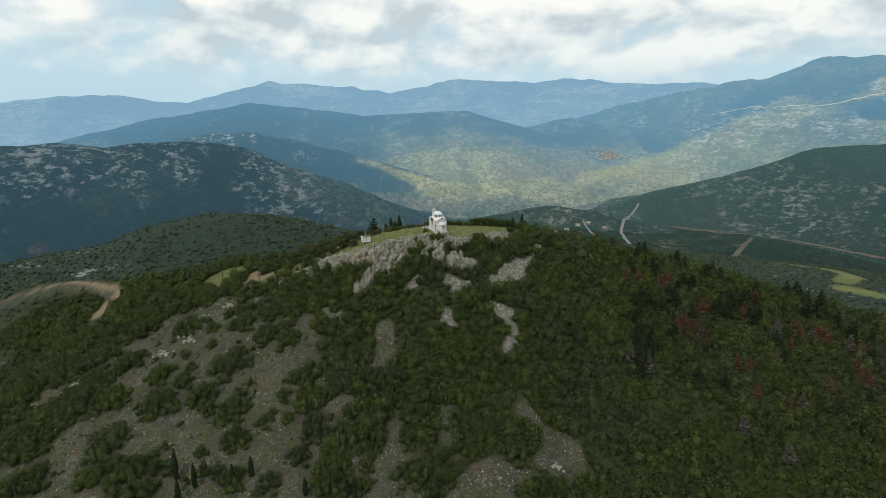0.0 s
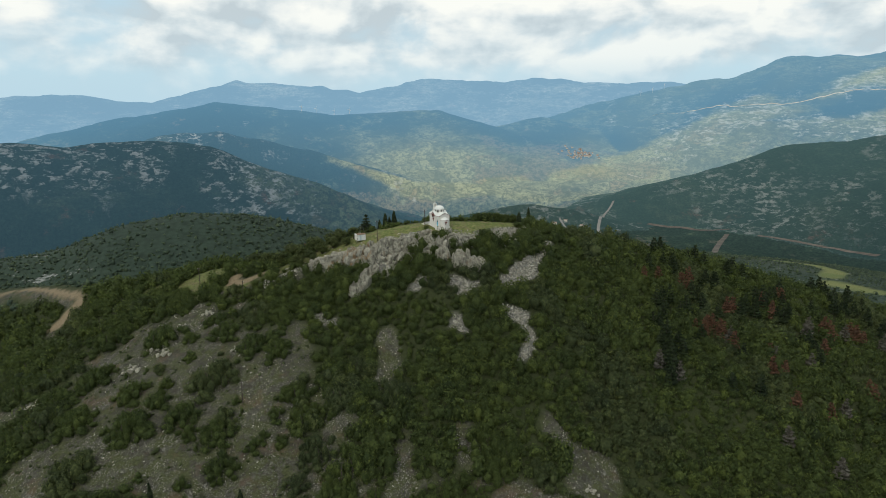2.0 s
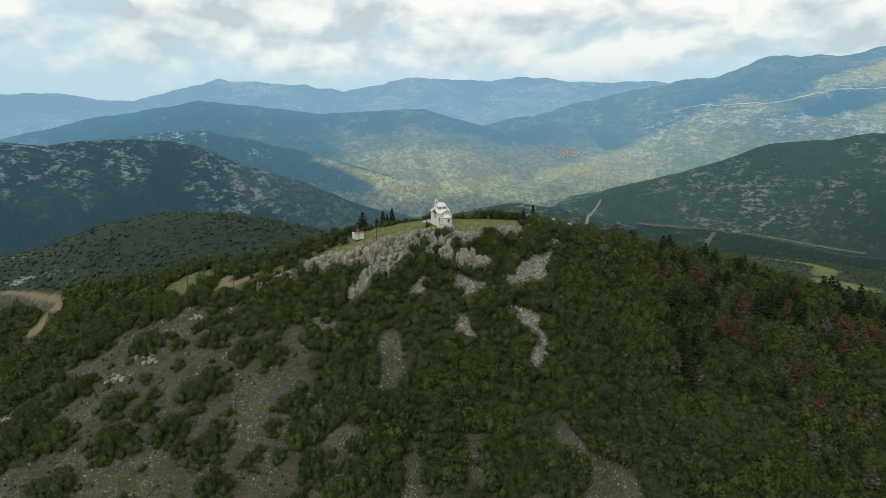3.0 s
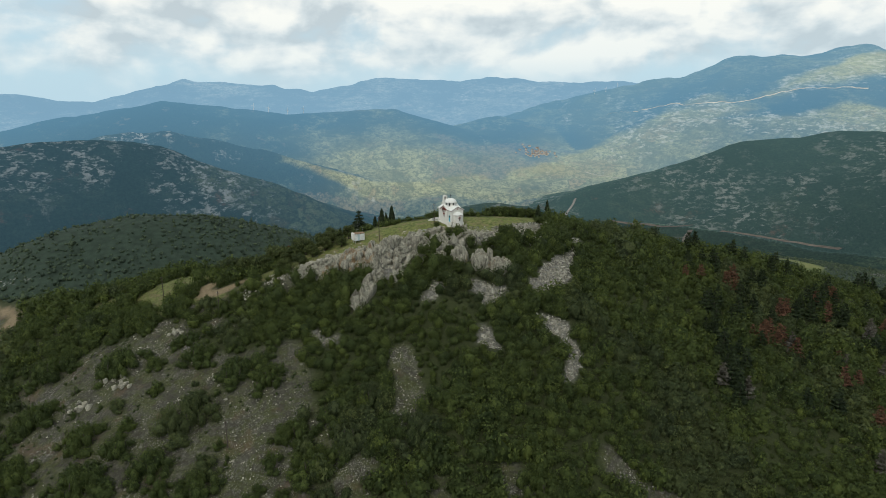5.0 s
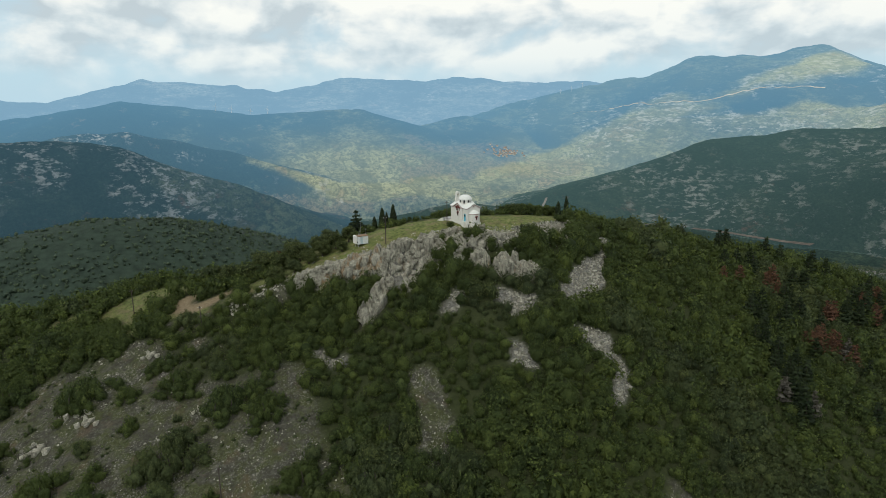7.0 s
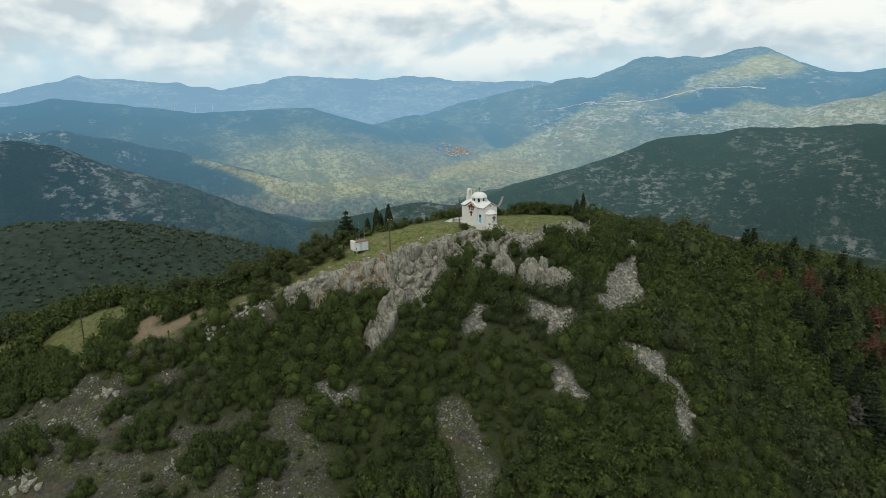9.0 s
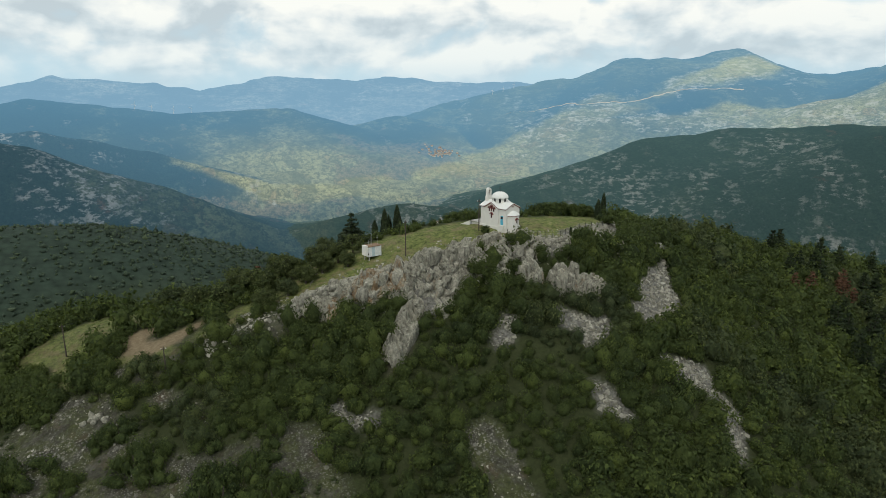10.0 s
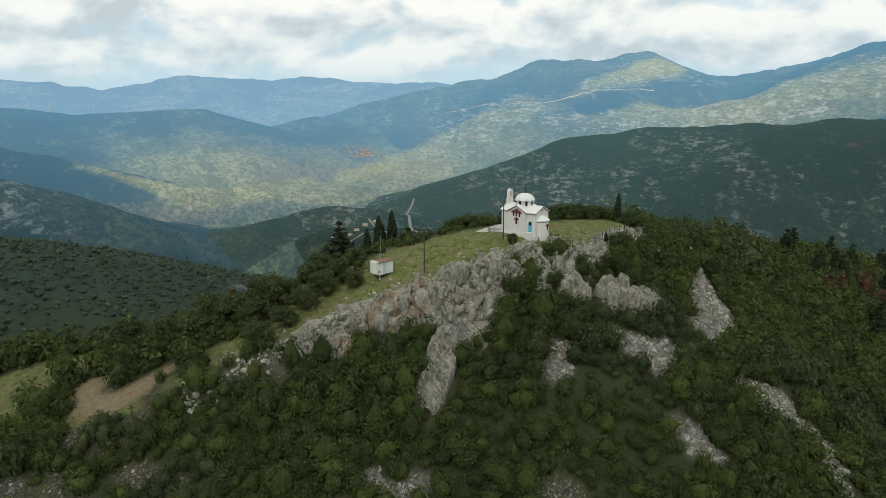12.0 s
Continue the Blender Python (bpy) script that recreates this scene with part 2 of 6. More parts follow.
def ground_material():
    k = Mat("hill_ground", 0.95, 0, 0.15)
    patchy, fine = k.noise(0.12, 5, 0.65), k.noise(1.7, 6, 0.7)
    soil = k.ramp(k.math("ADD", k.math("MULTIPLY", fine, 0.55), k.math("MULTIPLY", k.noise(0.35, 5, 0.65), 0.45)), [(0.36, (0.028, 0.027, 0.019)), (0.5, (0.055, 0.053, 0.040)), (0.66, (0.110, 0.106, 0.088))])
    green = k.ramp(fine, [(0.35, (0.032, 0.040, 0.014)), (0.65, (0.078, 0.084, 0.034))])
    bare = k.mix(k.ramp(k.noise(0.3, 6, 0.7), [(0.43, 0.0), (0.57, 0.85)]), soil, green)
    bare = k.mix(k.ramp(k.noise(0.16, 4, 0.6), [(0.56, 0.0), (0.68, 0.5)]), bare, (0.10, 0.066, 0.042))
    # rubble: pale stones of two sizes, thicker in some places
    thick = k.ramp(patchy, [(0.42, 0.05), (0.62, 0.85)])
    for size, level in ((0.9, 0.72), (1.9, 0.58), (3.6, 0.45)):
        cell = k.cells(size)
        stones = k.math("MULTIPLY", k.ramp(cell.outputs["Distance"], [(0.30, 1.0), (0.42, 0.0)]), k.ramp(cell.outputs["Color"], [(level, 0.0), (level + 0.12, 1.0)]))
        bare = k.mix(k.math("MULTIPLY", stones, thick), bare, k.mix(fine, (0.11, 0.105, 0.09), (0.30, 0.29, 0.26)))
    litter = k.ramp(fine, [(0.3, (0.024, 0.030, 0.012)), (0.6, (0.042, 0.051, 0.020)), (0.8, (0.062, 0.062, 0.032))])
    turf = k.ramp(k.noise(0.9, 8, 0.82), [(0.38, (0.042, 0.052, 0.016)), (0.46, (0.088, 0.112, 0.030)), (0.55, (0.150, 0.165, 0.052)), (0.70, (0.25, 0.225, 0.12))])
    worn = k.ramp(k.noise(0.25, 7, 0.75), [(0.50, 0.0), (0.60, 0.75)])
    grass = k.mix(worn, turf, k.ramp(fine, [(0.35, (0.12, 0.095, 0.05)), (0.65, (0.21, 0.17, 0.10))]))
    sand = k.ramp(fine, [(0.3, (0.14, 0.105, 0.062)), (0.6, (0.23, 0.18, 0.115)), (0.8, (0.31, 0.26, 0.18))])
    rock = k.ramp(k.noise(1.6, 8, 0.8), [(0.36, (0.05, 0.048, 0.038)), (0.48, (0.12, 0.115, 0.10)), (0.60, (0.22, 0.215, 0.195)), (0.72, (0.33, 0.32, 0.295))])
    c = k.mix(k.attr("bare"), litter, bare)
    c = k.mix(k.attr("grass"), c, grass)
    c = k.mix(k.attr("rock"), c, rock)
    c = k.mix(k.attr("sand"), c, sand)
    # wooded and stony slopes off the hill; haze and crown-gap shade painted in
    far = k.ramp(k.cells(0.24).outputs["Distance"], [(0.25, (0.034, 0.053, 0.038)), (0.6, (0.027, 0.042, 0.030)), (0.9, (0.018, 0.029, 0.021))])
    far = k.mix(k.ramp(k.noise(0.006, 6, 0.7), [(0.5, 0.0), (0.64, 0.5)]), far, (0.046, 0.066, 0.046))
    spots = k.math("MULTIPLY", k.ramp(k.noise(0.045, 6, 0.75), [(0.58, 0.0), (0.63, 1.0)]), k.ramp(k.noise(0.0065, 4, 0.6), [(0.50, 0.0), (0.6, 1.0)]))
    far = k.mix(spots, far, (0.26, 0.265, 0.25))
    far = k.mix(k.ramp(k.noise(0.003, 3, 0.5), [(0.60, 0.0), (0.68, 0.25)]), far, (0.09, 0.075, 0.06))
    c = k.mix(k.attr("far"), c, far)
    c = k.mix(k.attr("field"), c, k.ramp(k.noise(0.02, 4), [(0.35, (0.09, 0.12, 0.04)), (0.6, (0.15, 0.16, 0.06))]))
    k.colour(c)
    k.bump(k.math("ADD", k.noise(2.2, 6, 0.75), k.math("MULTIPLY", k.noise(0.10, 5, 0.7), 6.0)), 0.7, 0.35)
    return k.m


M_GROUND = ground_material()


def backdrop_material(name, haze, woods, open_land, pale, painted_haze=1.0, lit=None, grain=0.035, bare=0.50):
    """Land in the distance: woods, open land and pale rock as the mesh lays them out, with haze, and sunlight on open
    land, painted into colour and glow.
    """
    k = Mat(name, 1.0, 0, 0.0)
    # texture space by bearing and range, stretched to look right from the camera
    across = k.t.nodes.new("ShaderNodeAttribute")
    across.attribute_name = "view_polar"
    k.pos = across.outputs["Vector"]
    big = k.math("ADD", k.math("MULTIPLY", k.noise(0.006, 8, 0.66, (1, 0.7, 2.4)), 0.6), k.math("MULTIPLY", k.noise(0.022, 7, 0.7, (1, 0.7, 2.4)), 0.4))
    a = k.math("ADD", big, k.math("MULTIPLY", k.math("SUBTRACT", k.attr("open"), 0.5), 0.30))
    half = tuple(p * 0.6 + q * 0.4 for p, q in zip(woods, open_land))
    c = k.ramp(a, [(0.38, tuple(v * 0.75 for v in woods)), (0.45, woods), (0.53, half), (0.60, tuple(v * 0.8 for v in open_land)), (0.70, tuple(v * 1.25 for v in open_land))])
    # plots of farmland, some ploughed, some green, with darker hedges between
    plots = k.cells(0.016, "F1", (1, 0.6, 2.6)).outputs["Color"]
    hedge = k.ramp(k.cells(0.016, "DISTANCE_TO_EDGE", (1, 0.6, 2.6)).outputs["Distance"], [(0.03, 1.0), (0.07, 0.0)])
    tilled = k.ramp(plots, [(0.2, tuple(v * 1.2 for v in woods)), (0.45, tuple(v * 0.75 for v in open_land)), (0.6, tuple(v * 1.3 for v in open_land)), (0.8, tuple(v * f for v, f in zip(open_land, (0.9, 0.6, 0.6))))])
    farmed = k.math("MULTIPLY", k.ramp(k.attr("open"), [(0.45, 0.0), (0.8, 0.75)]), k.ramp(k.noise(0.009, 4, 0.6, (1, 0.5, 1)), [(0.46, 0.0), (0.54, 1.0)]))
    c = k.mix(farmed, c, k.mix(k.math("MULTIPLY", hedge, 0.7), tilled, woods))
    earth = k.ramp(k.math("ADD", k.noise(0.012, 6, 0.7, (1, 0.8, 2.2)), k.math("MULTIPLY", k.attr("earth"), 0.22)), [(0.60, 0.0), (0.69, 0.8)])
    c = k.mix(earth, c, tuple(p * 0.45 + q for p, q in zip(open_land, (0.10, 0.025, 0.02))))
    groves = k.ramp(k.noise(0.05, 7, 0.78, (1, 0.8, 2.4)), [(0.47, 0.0), (0.56, 0.75)])
    c = k.mix(groves, c, tuple(v * 0.8 for v in woods))
    bushes = k.ramp(k.noise(0.17, 5, 0.75, (1, 1.0, 1.8)), [(0.40, 0.72), (0.50, 1.0), (0.62, 1.35)])
    c = k.mix(1.0, c, bushes, "MULTIPLY")
    # bare limestone in ledges and in patches drawn out along the viewing direction
    ledge = k.math("ADD", k.math("MULTIPLY", k.noise(grain, 8, 0.74, (0.62, 0.8, 1.7)), 0.7), k.math("MULTIPLY", k.noise(grain * 0.35, 5, 0.65, (1, 0.6, 0.7)), 0.3))
    rock = k.ramp(ledge, [(bare, 0.0), (bare + 0.06, 0.9)])
    where = k.ramp(k.math("ADD", k.noise(0.0065, 6, 0.68, (1, 0.5, 0.8)), k.math("MULTIPLY", k.math("SUBTRACT", k.attr("pale"), 0.5), 0.45)), [(0.47, 0.0), (0.60, 1.0)])
    c = k.mix(k.math("MULTIPLY", rock, where), c, k.mix(k.noise(grain * 2.5, 4, 0.7), tuple(v * 0.6 for v in pale), pale))
    # haze painted in: base colour fades, haze glow takes over, warmer on open land
    amount = k.math("MULTIPLY", k.attr("painted_haze"), painted_haze)
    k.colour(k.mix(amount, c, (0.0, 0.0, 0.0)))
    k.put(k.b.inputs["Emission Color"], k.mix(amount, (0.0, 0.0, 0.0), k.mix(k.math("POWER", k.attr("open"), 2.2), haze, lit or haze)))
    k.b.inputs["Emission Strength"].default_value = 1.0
    k.bump(k.math("ADD", k.math("MULTIPLY", k.noise(0.012, 9, 0.72), 3.0), k.noise(0.09, 5, 0.75)), 1.0, 14.0)
    return k.m


# first colour of each: the haze painted over that land
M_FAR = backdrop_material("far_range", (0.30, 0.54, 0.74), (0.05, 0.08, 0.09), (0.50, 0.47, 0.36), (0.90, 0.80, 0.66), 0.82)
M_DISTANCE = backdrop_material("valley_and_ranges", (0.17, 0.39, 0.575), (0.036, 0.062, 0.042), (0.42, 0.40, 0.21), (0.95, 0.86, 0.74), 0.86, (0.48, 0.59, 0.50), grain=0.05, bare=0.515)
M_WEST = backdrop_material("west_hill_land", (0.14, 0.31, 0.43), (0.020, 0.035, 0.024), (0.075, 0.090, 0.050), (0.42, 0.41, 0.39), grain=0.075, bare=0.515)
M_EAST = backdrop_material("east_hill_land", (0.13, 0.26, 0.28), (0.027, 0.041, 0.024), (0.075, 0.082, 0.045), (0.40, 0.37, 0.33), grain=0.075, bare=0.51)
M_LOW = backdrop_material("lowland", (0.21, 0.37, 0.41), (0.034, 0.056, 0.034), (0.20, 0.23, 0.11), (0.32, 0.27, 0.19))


# ---- the land ----
def part(name, mesh, material=None, parent=None, label=""):
    """One mesh object, from a bmesh or a mesh, under its thing."""
    if isinstance(mesh, bmesh.types.BMesh):
        data = bpy.data.meshes.new(name)
        bmesh.ops.recalc_face_normals(mesh, faces=mesh.faces)
        mesh.to_mesh(data)
        mesh.free()
        mesh = data
    if material and not mesh.materials:
        mesh.materials.append(material)
    ob = new(name, mesh)
    if parent:
        ob.parent = parent
    if label:
        tagged(ob, label)
    return ob


def thing(name, m, label, category, group="", kind=""):
    ob = new(name)
    ob.matrix_world = m
    ob.empty_display_size = 0.3
    return tagged(ob, label, category, group, kind)


def array_mesh(name, verts, faces, smooth=False):
    """A mesh from arrays of places and of faces with equally many corners."""
    mesh = bpy.data.meshes.new(name)
    n, k = faces.shape
    mesh.vertices.add(len(verts))
    mesh.vertices.foreach_set("co", np.ascontiguousarray(verts, np.float32).ravel())
    mesh.loops.add(n * k)
    mesh.loops.foreach_set("vertex_index", np.ascontiguousarray(faces, np.int32).ravel())
    mesh.polygons.add(n)
    mesh.polygons.foreach_set("loop_start", np.arange(0, n * k, k, dtype=np.int32))
    mesh.polygons.foreach_set("use_smooth", np.broadcast_to(np.asarray(smooth, bool), n).copy())
    mesh.update(calc_edges=True)
    return mesh


# Ridge of the hill, station by station along x: crest, southern rim of the top, rock face and slopes.
ST_X = [-320, -200, -130, -90, -62, -45, -30, -17, -7, 2, 12, 25, 45, 75, 105, 150, 210, 300]
CREST_Y = [330, 300, 267, 257, 248, 247, 249, 248, 247, 247, 249, 253, 256, 255, 252, 245, 235, 220]
CREST_Z = [-60, -36.5, -25.6, -17.4, -14, -7.4, -3.0, 0.0, 1.2, 1.35, 1.0, -0.4, -5, -12, -19, -31, -47, -75]
RIM_Y = [320, 288, 250, 237, 234, 234.5, 234.5, 236, 236, 236, 237, 241, 246, 246, 243, 236, 226, 210]
RIM_Z = [-62, -39, -29, -22, -15, -8.2, -4.2, -1.7, -0.3, -0.3, -1.3, -2.8, -7, -14, -21, -33, -49, -77]
FACE = [0, 0, 0, 0, 1, 2.5, 4, 4.5, 3.8, 3, 1.5, 0, 0, 0, 0, 0, 0, 0]
SLOPE = [0.30, 0.30, 0.33, 0.36, 0.42, 0.48, 0.50, 0.52, 0.55, 0.56, 0.56, 0.56, 0.52, 0.46, 0.43, 0.40, 0.38, 0.35]


def lattice(ix, iy, seed):
    """Pseudo-random values in 0..1 on a grid of whole numbers."""
    n = (ix.astype(np.int64) * 374761393 + iy.astype(np.int64) * 668265263 + seed * 1274126177) & 0x7FFFFFFF
    n = ((n ^ (n >> 13)) * 1274126177) & 0x7FFFFFFF
    return ((n ^ (n >> 16)) & 0xFFFF) / 65535.0


def bumps(x, y, size, seed=1, octaves=4):
    """Smooth noise in about -1..1, with its largest forms size metres wide."""
    x, y = np.asarray(x, float), np.asarray(y, float)
    total, weight, whole = 0.0, 1.0, 0.0
    for k in range(octaves):
        u, v = x / size + 17.3 * k, y / size - 9.1 * k
        iu, iv = np.floor(u), np.floor(v)
        fu, fv = u - iu, v - iv
        fu, fv = fu * fu * (3 - 2 * fu), fv * fv * (3 - 2 * fv)
        a, b = lattice(iu, iv, seed + k), lattice(iu + 1, iv, seed + k)
        c, d = lattice(iu, iv + 1, seed + k), lattice(iu + 1, iv + 1, seed + k)
        total = total + weight * ((a * (1 - fu) + b * fu) * (1 - fv) + (c * (1 - fu) + d * fu) * fv - 0.5) * 2
        whole, weight, size = whole + weight, weight * 0.5, size * 0.5
    return total / whole * 1.5


def ease(a, b, v):
    t = np.clip((v - a) / (b - a), 0, 1)
    return t * t * (3 - 2 * t)


def along(table, x):
    """A table of the stations, read at x and softened a little."""
    return sum(np.interp(x + o, ST_X, table) for o in (-6, -3, 0, 3, 6)) / 5


def hill(x, y):
    yc, zc, yr, zr = along(CREST_Y, x), along(CREST_Z, x), along(RIM_Y, x), along(RIM_Z, x)
    yr = yr + 1.8 * bumps(x, 0 * x, 9, 5, 2) * ease(-75, -45, x) * (1 - ease(15, 40, x))
    s, n = yr - y, y - yc
    top = zc + (zr - zc) * ease(0, 1, (yc - y) / (yc - yr))
    south = zr - along(FACE, x) * ease(0, 4.5 + 1.2 * bumps(x, 0 * x, 8, 6, 2), s) - along(SLOPE, x) * (np.minimum(s, 130) + 0.6 * np.maximum(s - 130, 0))
    north = zc - 0.46 * np.maximum(n - 9, 0) - 0.06 * np.clip(n, 0, 9)
    z = np.where(s > 0, south, np.where(n > 0, north, top))
    out = ease(0, 25, s) + ease(0, 25, n)
    return z + 1.5 * bumps(x, y, 30, 3, 3) * out + 0.22 * bumps(x, y, 5, 8, 3)


def range_height(x, y, crest, slope):
    """Height of a range: its crest line of (x, y, z), falling off to both sides."""
    best = np.full(np.shape(x), -9e9)
    for (ax, ay, az), (bx, by, bz) in zip(crest, crest[1:]):
        dx, dy = bx - ax, by - ay
        t = np.clip(((x - ax) * dx + (y - ay) * dy) / (dx * dx + dy * dy), 0, 1)
        d = np.hypot(x - ax - t * dx, y - ay - t * dy)
        best = np.maximum(best, az + t * (bz - az) - slope * (np.sqrt(d * d + 900) - 30))
    return best


def polar(rows, eye=(0, 0, 52)):
    """Crest points from rows of (bearing, distance, elevation) as seen from a place."""
    return [(eye[0] + d * math.sin(radians(a)), eye[1] + d * math.cos(radians(a)), eye[2] + d * math.tan(radians(e))) for a, d, e in rows]


FOOTHILL = polar([(-48, 500, -13), (-33.3, 530, -12.3), (-29.9, 530, -12.2), (-25.7, 530, -11.7), (-22.1, 530, -10.6), (-19.9, 530, -10.2), (-16.6, 530, -10.5), (-13.3, 530, -11.3), (-11.4, 530, -12.4), (-9, 530, -14.8), (-5, 530, -19)])
WEST_HILL = polar([(-80, 1500, -4), (-50, 1500, -3.2), (-34.2, 1500, -3.3), (-31, 1500, -3.4), (-27.7, 1500, -3.8), (-21.5, 1500, -3.3), (-20.0, 1500, -3.6), (-17.7, 1500, -4.7),
                   (-15.5, 1500, -6.4), (-13.3, 1490, -8.2), (-10.8, 1480, -9.9), (-7.5, 1460, -11.6), (-5, 1440, -13.5)])
EAST_HILL = polar([(12.9, 1650, -11.8), (15.7, 1700, -10.2), (20.2, 1750, -8.3), (24.3, 1800, -6.6), (30.1, 1900, -4.5), (34.2, 1980, -4.0)]) + \
            polar([(40.9, 1850, -3.1), (47.3, 1750, -2.5), (54.2, 1600, -1.5), (57.2, 1550, -1.4), (75, 1400, -1.0)], (-63, 144, 26))
KNOLL = polar([(5, 1300, -12.5), (9.1, 1300, -10.3), (13.5, 1300, -9.3), (16.2, 1300, -9.7), (18.4, 1300, -10.8), (20.5, 1300, -12.6)], (-63, 144, 26))


def soft_max(a, b, k):
    h = np.clip(0.5 + 0.5 * (a - b) / k, 0, 1)
    return b + (a - b) * h + k * h * (1 - h)


def hills(x, y, which=None):
    """Height of the land around the hill, or of one of its parts."""
    r = np.hypot(x, y - 240)
    east = ease(-60, 230, x)
    base = (1 - east) * (-150 - 140 * ease(170, 1020, r)) + east * np.interp(r, [350, 545, 644, 922, 1470], [-112, -133, -152, -200, -280]) + 7 * bumps(x, y, 240, 11, 4)
    rough = bumps(x, y, 260, 21, 6)
    parts = [base]
    for crest, slope, k in ((FOOTHILL, 0.42, 14), (WEST_HILL, 0.42, 40), (EAST_HILL, 0.36, 40), (KNOLL, 0.30, 20)):
        parts.append(range_height(x, y, crest, slope) + rough * k * 0.45 * ease(20, 250, r))
    if which:
        return parts
    others = parts[0]
    for h, k in zip(parts[1:], (14, 40, 40, 20)):
        others = soft_max(h, others, k)
    return others


def land(x, y):
    """Height of the ground anywhere."""
    r = np.hypot(x, y - 240)
    others = soft_max(hills(x, y), -60 - 0.25 * np.hypot(x - 0, y + 500), 20)
    sunk = 45 * ease(1000, 1060, np.hypot(x, y)) * ease(100, 300, y)
    return soft_max(hill(x, y), others, 10 * ease(60, 300, r) + 0.1) - sunk


# Bare ground, loose stone, grass and tracks: strips from one place to another, with a half width.
SCREE = [(28, 230, 20, 219, 3.6), (30, 232, 36, 243, 1.0), (30, 250, 12, 240, 1.8), (17, 208, 21, 207, 2.6), (21, 207, 22, 198, 2.0), (22, 198, 18, 193, 1.3),
         (1, 219, 7, 217, 2.4), (-9, 220, -12, 218, 2.0), (-0.3, 205.6, 2.4, 203, 1.3), (-42.2, 213.6, -41.2, 211.8, 1.0), (-41, 211, -37.2, 210.4, 1.3), (7, 217, 2.5, 214.6, 1.7), (-0.6, 202.6, 2.6, 200.8, 1.1), (2, 234.6, 8, 235, 1.3), (8, 235, 16, 239.6, 1.5), (16, 240, 24.5, 245.5, 1.8), (-3, 232, 0, 233, 1.0)]
BARE = [(-20.6, 202.5, -18.5, 190, 3.0), (-18, 190, -22, 180, 2.0), (23, 175, 30, 167, 2.6), (33, 165, 30, 158, 6.5), (25, 157, 14, 155, 3.6), (-61, 200, -45, 193, 4),
        (-59, 193, -50, 173, 5.5), (-38, 185, -40, 190, 3), (-30, 177, -36, 172, 3), (-16, 170, -14, 153, 3), (0, 171, 2, 166, 3.6), (-103, 183, -82, 176, 5)]
BARE += [(-114, 179, -110, 160, 6), (-75, 165, -49, 170, 5), (-97, 208, -88, 219, 5), (-105, 204, -145, 201, 4), (-83, 229, -70, 213, 2.4), (-90, 160, -60, 155, 6), (-85, 231, -79, 227, 1.8), (-79, 227, -74, 222.5, 1.6), (-70, 227, -64.5, 221.4, 1.5), (-64, 220.5, -59, 216, 1.7), (-55.8, 211.5, -54.8, 208, 1.2), (-87, 230.5, -79, 230, 1.8), (-89, 228, -84, 219, 4), (-20, 192, -24.5, 183.5, 1.9), (-38.5, 181.5, -36, 178, 1.8), (-58, 235.5, -50, 231.5, 1.3)]
GRASS = [(-110, 251.5, -100, 253.4, 2.0), (-90, 238, -87, 243.5, 2.3), (-87, 243.5, -84.5, 249, 3.0), (-88, 248, -84, 254, 3.4), (-84, 252, -78, 257, 4.2), (-93, 250, -84, 256, 4.4), (-80, 253, -73, 251, 2.0), (-90, 240, -83, 236, 1.2), (-58, 241, -50, 240, 3), (-63, 238.6, -52, 243, 1.8), (-78.2, 239.2, -70, 236.4, 1.6)]
SAND = [(-65.2, 243.6, -68.6, 241.3, 1.3), (-68.6, 241.3, -72.4, 239.8, 1.6), (-72.4, 239.8, -76, 242.4, 1.9), (-76, 242.4, -76.6, 245.6, 1.7), (-76.6, 245.6, -72, 248.2, 1.3), (-141, 247, -138, 256, 2.8), (-138, 256, -140, 264, 2.0), (-140, 264, -154, 276, 1.8),
        (-154, 276, -176, 292, 1.9), (-176, 292, -200, 291, 2.0), (-200, 291, -215, 280, 1.8)]


# Oak clumps on the open stony ground: place and reach.
OAKS_WEST = [(-99.5, 170.3, 8.5), (-85.3, 155.9, 10.1), (-98.4, 158.2, 5.6), (-88.9, 182.0, 7.4), (-83.1, 180.9, 2.1), (-70.5, 194.5, 8.2), (-75.5, 183.3, 5.4), (-71.7, 177.8, 3.2), (-64.1, 176.6, 5.5), (-60.5, 166.8, 5.0), (-87.8, 202.4, 2.5), (-109.7, 207.0, 7.0), (-93.2, 194.7, 5.3), (-84.0, 189.4, 4.3), (-118.2, 200.8, 7.9), (-119.5, 192.8, 10.0), (-107.0, 189.6, 7.1), (-126.0, 188.2, 10.0), (-130.1, 180.0, 9.9), (-120.6, 162.8, 8.9), (-124.9, 221.1, 4.7), (-111.5, 225.2, 7.4), (-92.5, 217.0, 6.6), (-61.0, 205.2, 5.6), (-71.0, 213.3, 5.4), (-62.5, 157.8, 3.1), (-60.5, 215.5, 4.2), (-56.5, 221.0, 3.6), (-75.5, 221.5, 3.4), (-82.0, 214.5, 3.0), (-66.5, 222.5, 2.8), (-52.0, 211.5, 3.4), (-79.5, 206.0, 2.6)]
OAKS_SIDE = [(-67.3, 158.8, 2.6), (-69.7, 163.9, 2.3), (-48.1, 153.4, 4.0), (-53.5, 171.8, 2.7), (-51.3, 174.0, 2.1), (-46.8, 172.4, 2.5), (-134.0, 211.7, 9.4), (-148.4, 214.5, 10.8), (-145.1, 202.2, 7.1), (-55.3, 206.0, 4.0), (-47.3, 185.0, 3.3), (-35.0, 185.5, 3.6), (-108.2, 241.2, 5.3), (-97.3, 239.3, 4.7), (-126.3, 245.7, 7.6), (-141.5, 225.3, 12.4), (-174.2, 257.2, 12.5), (-181.1, 248.1, 11.3)]
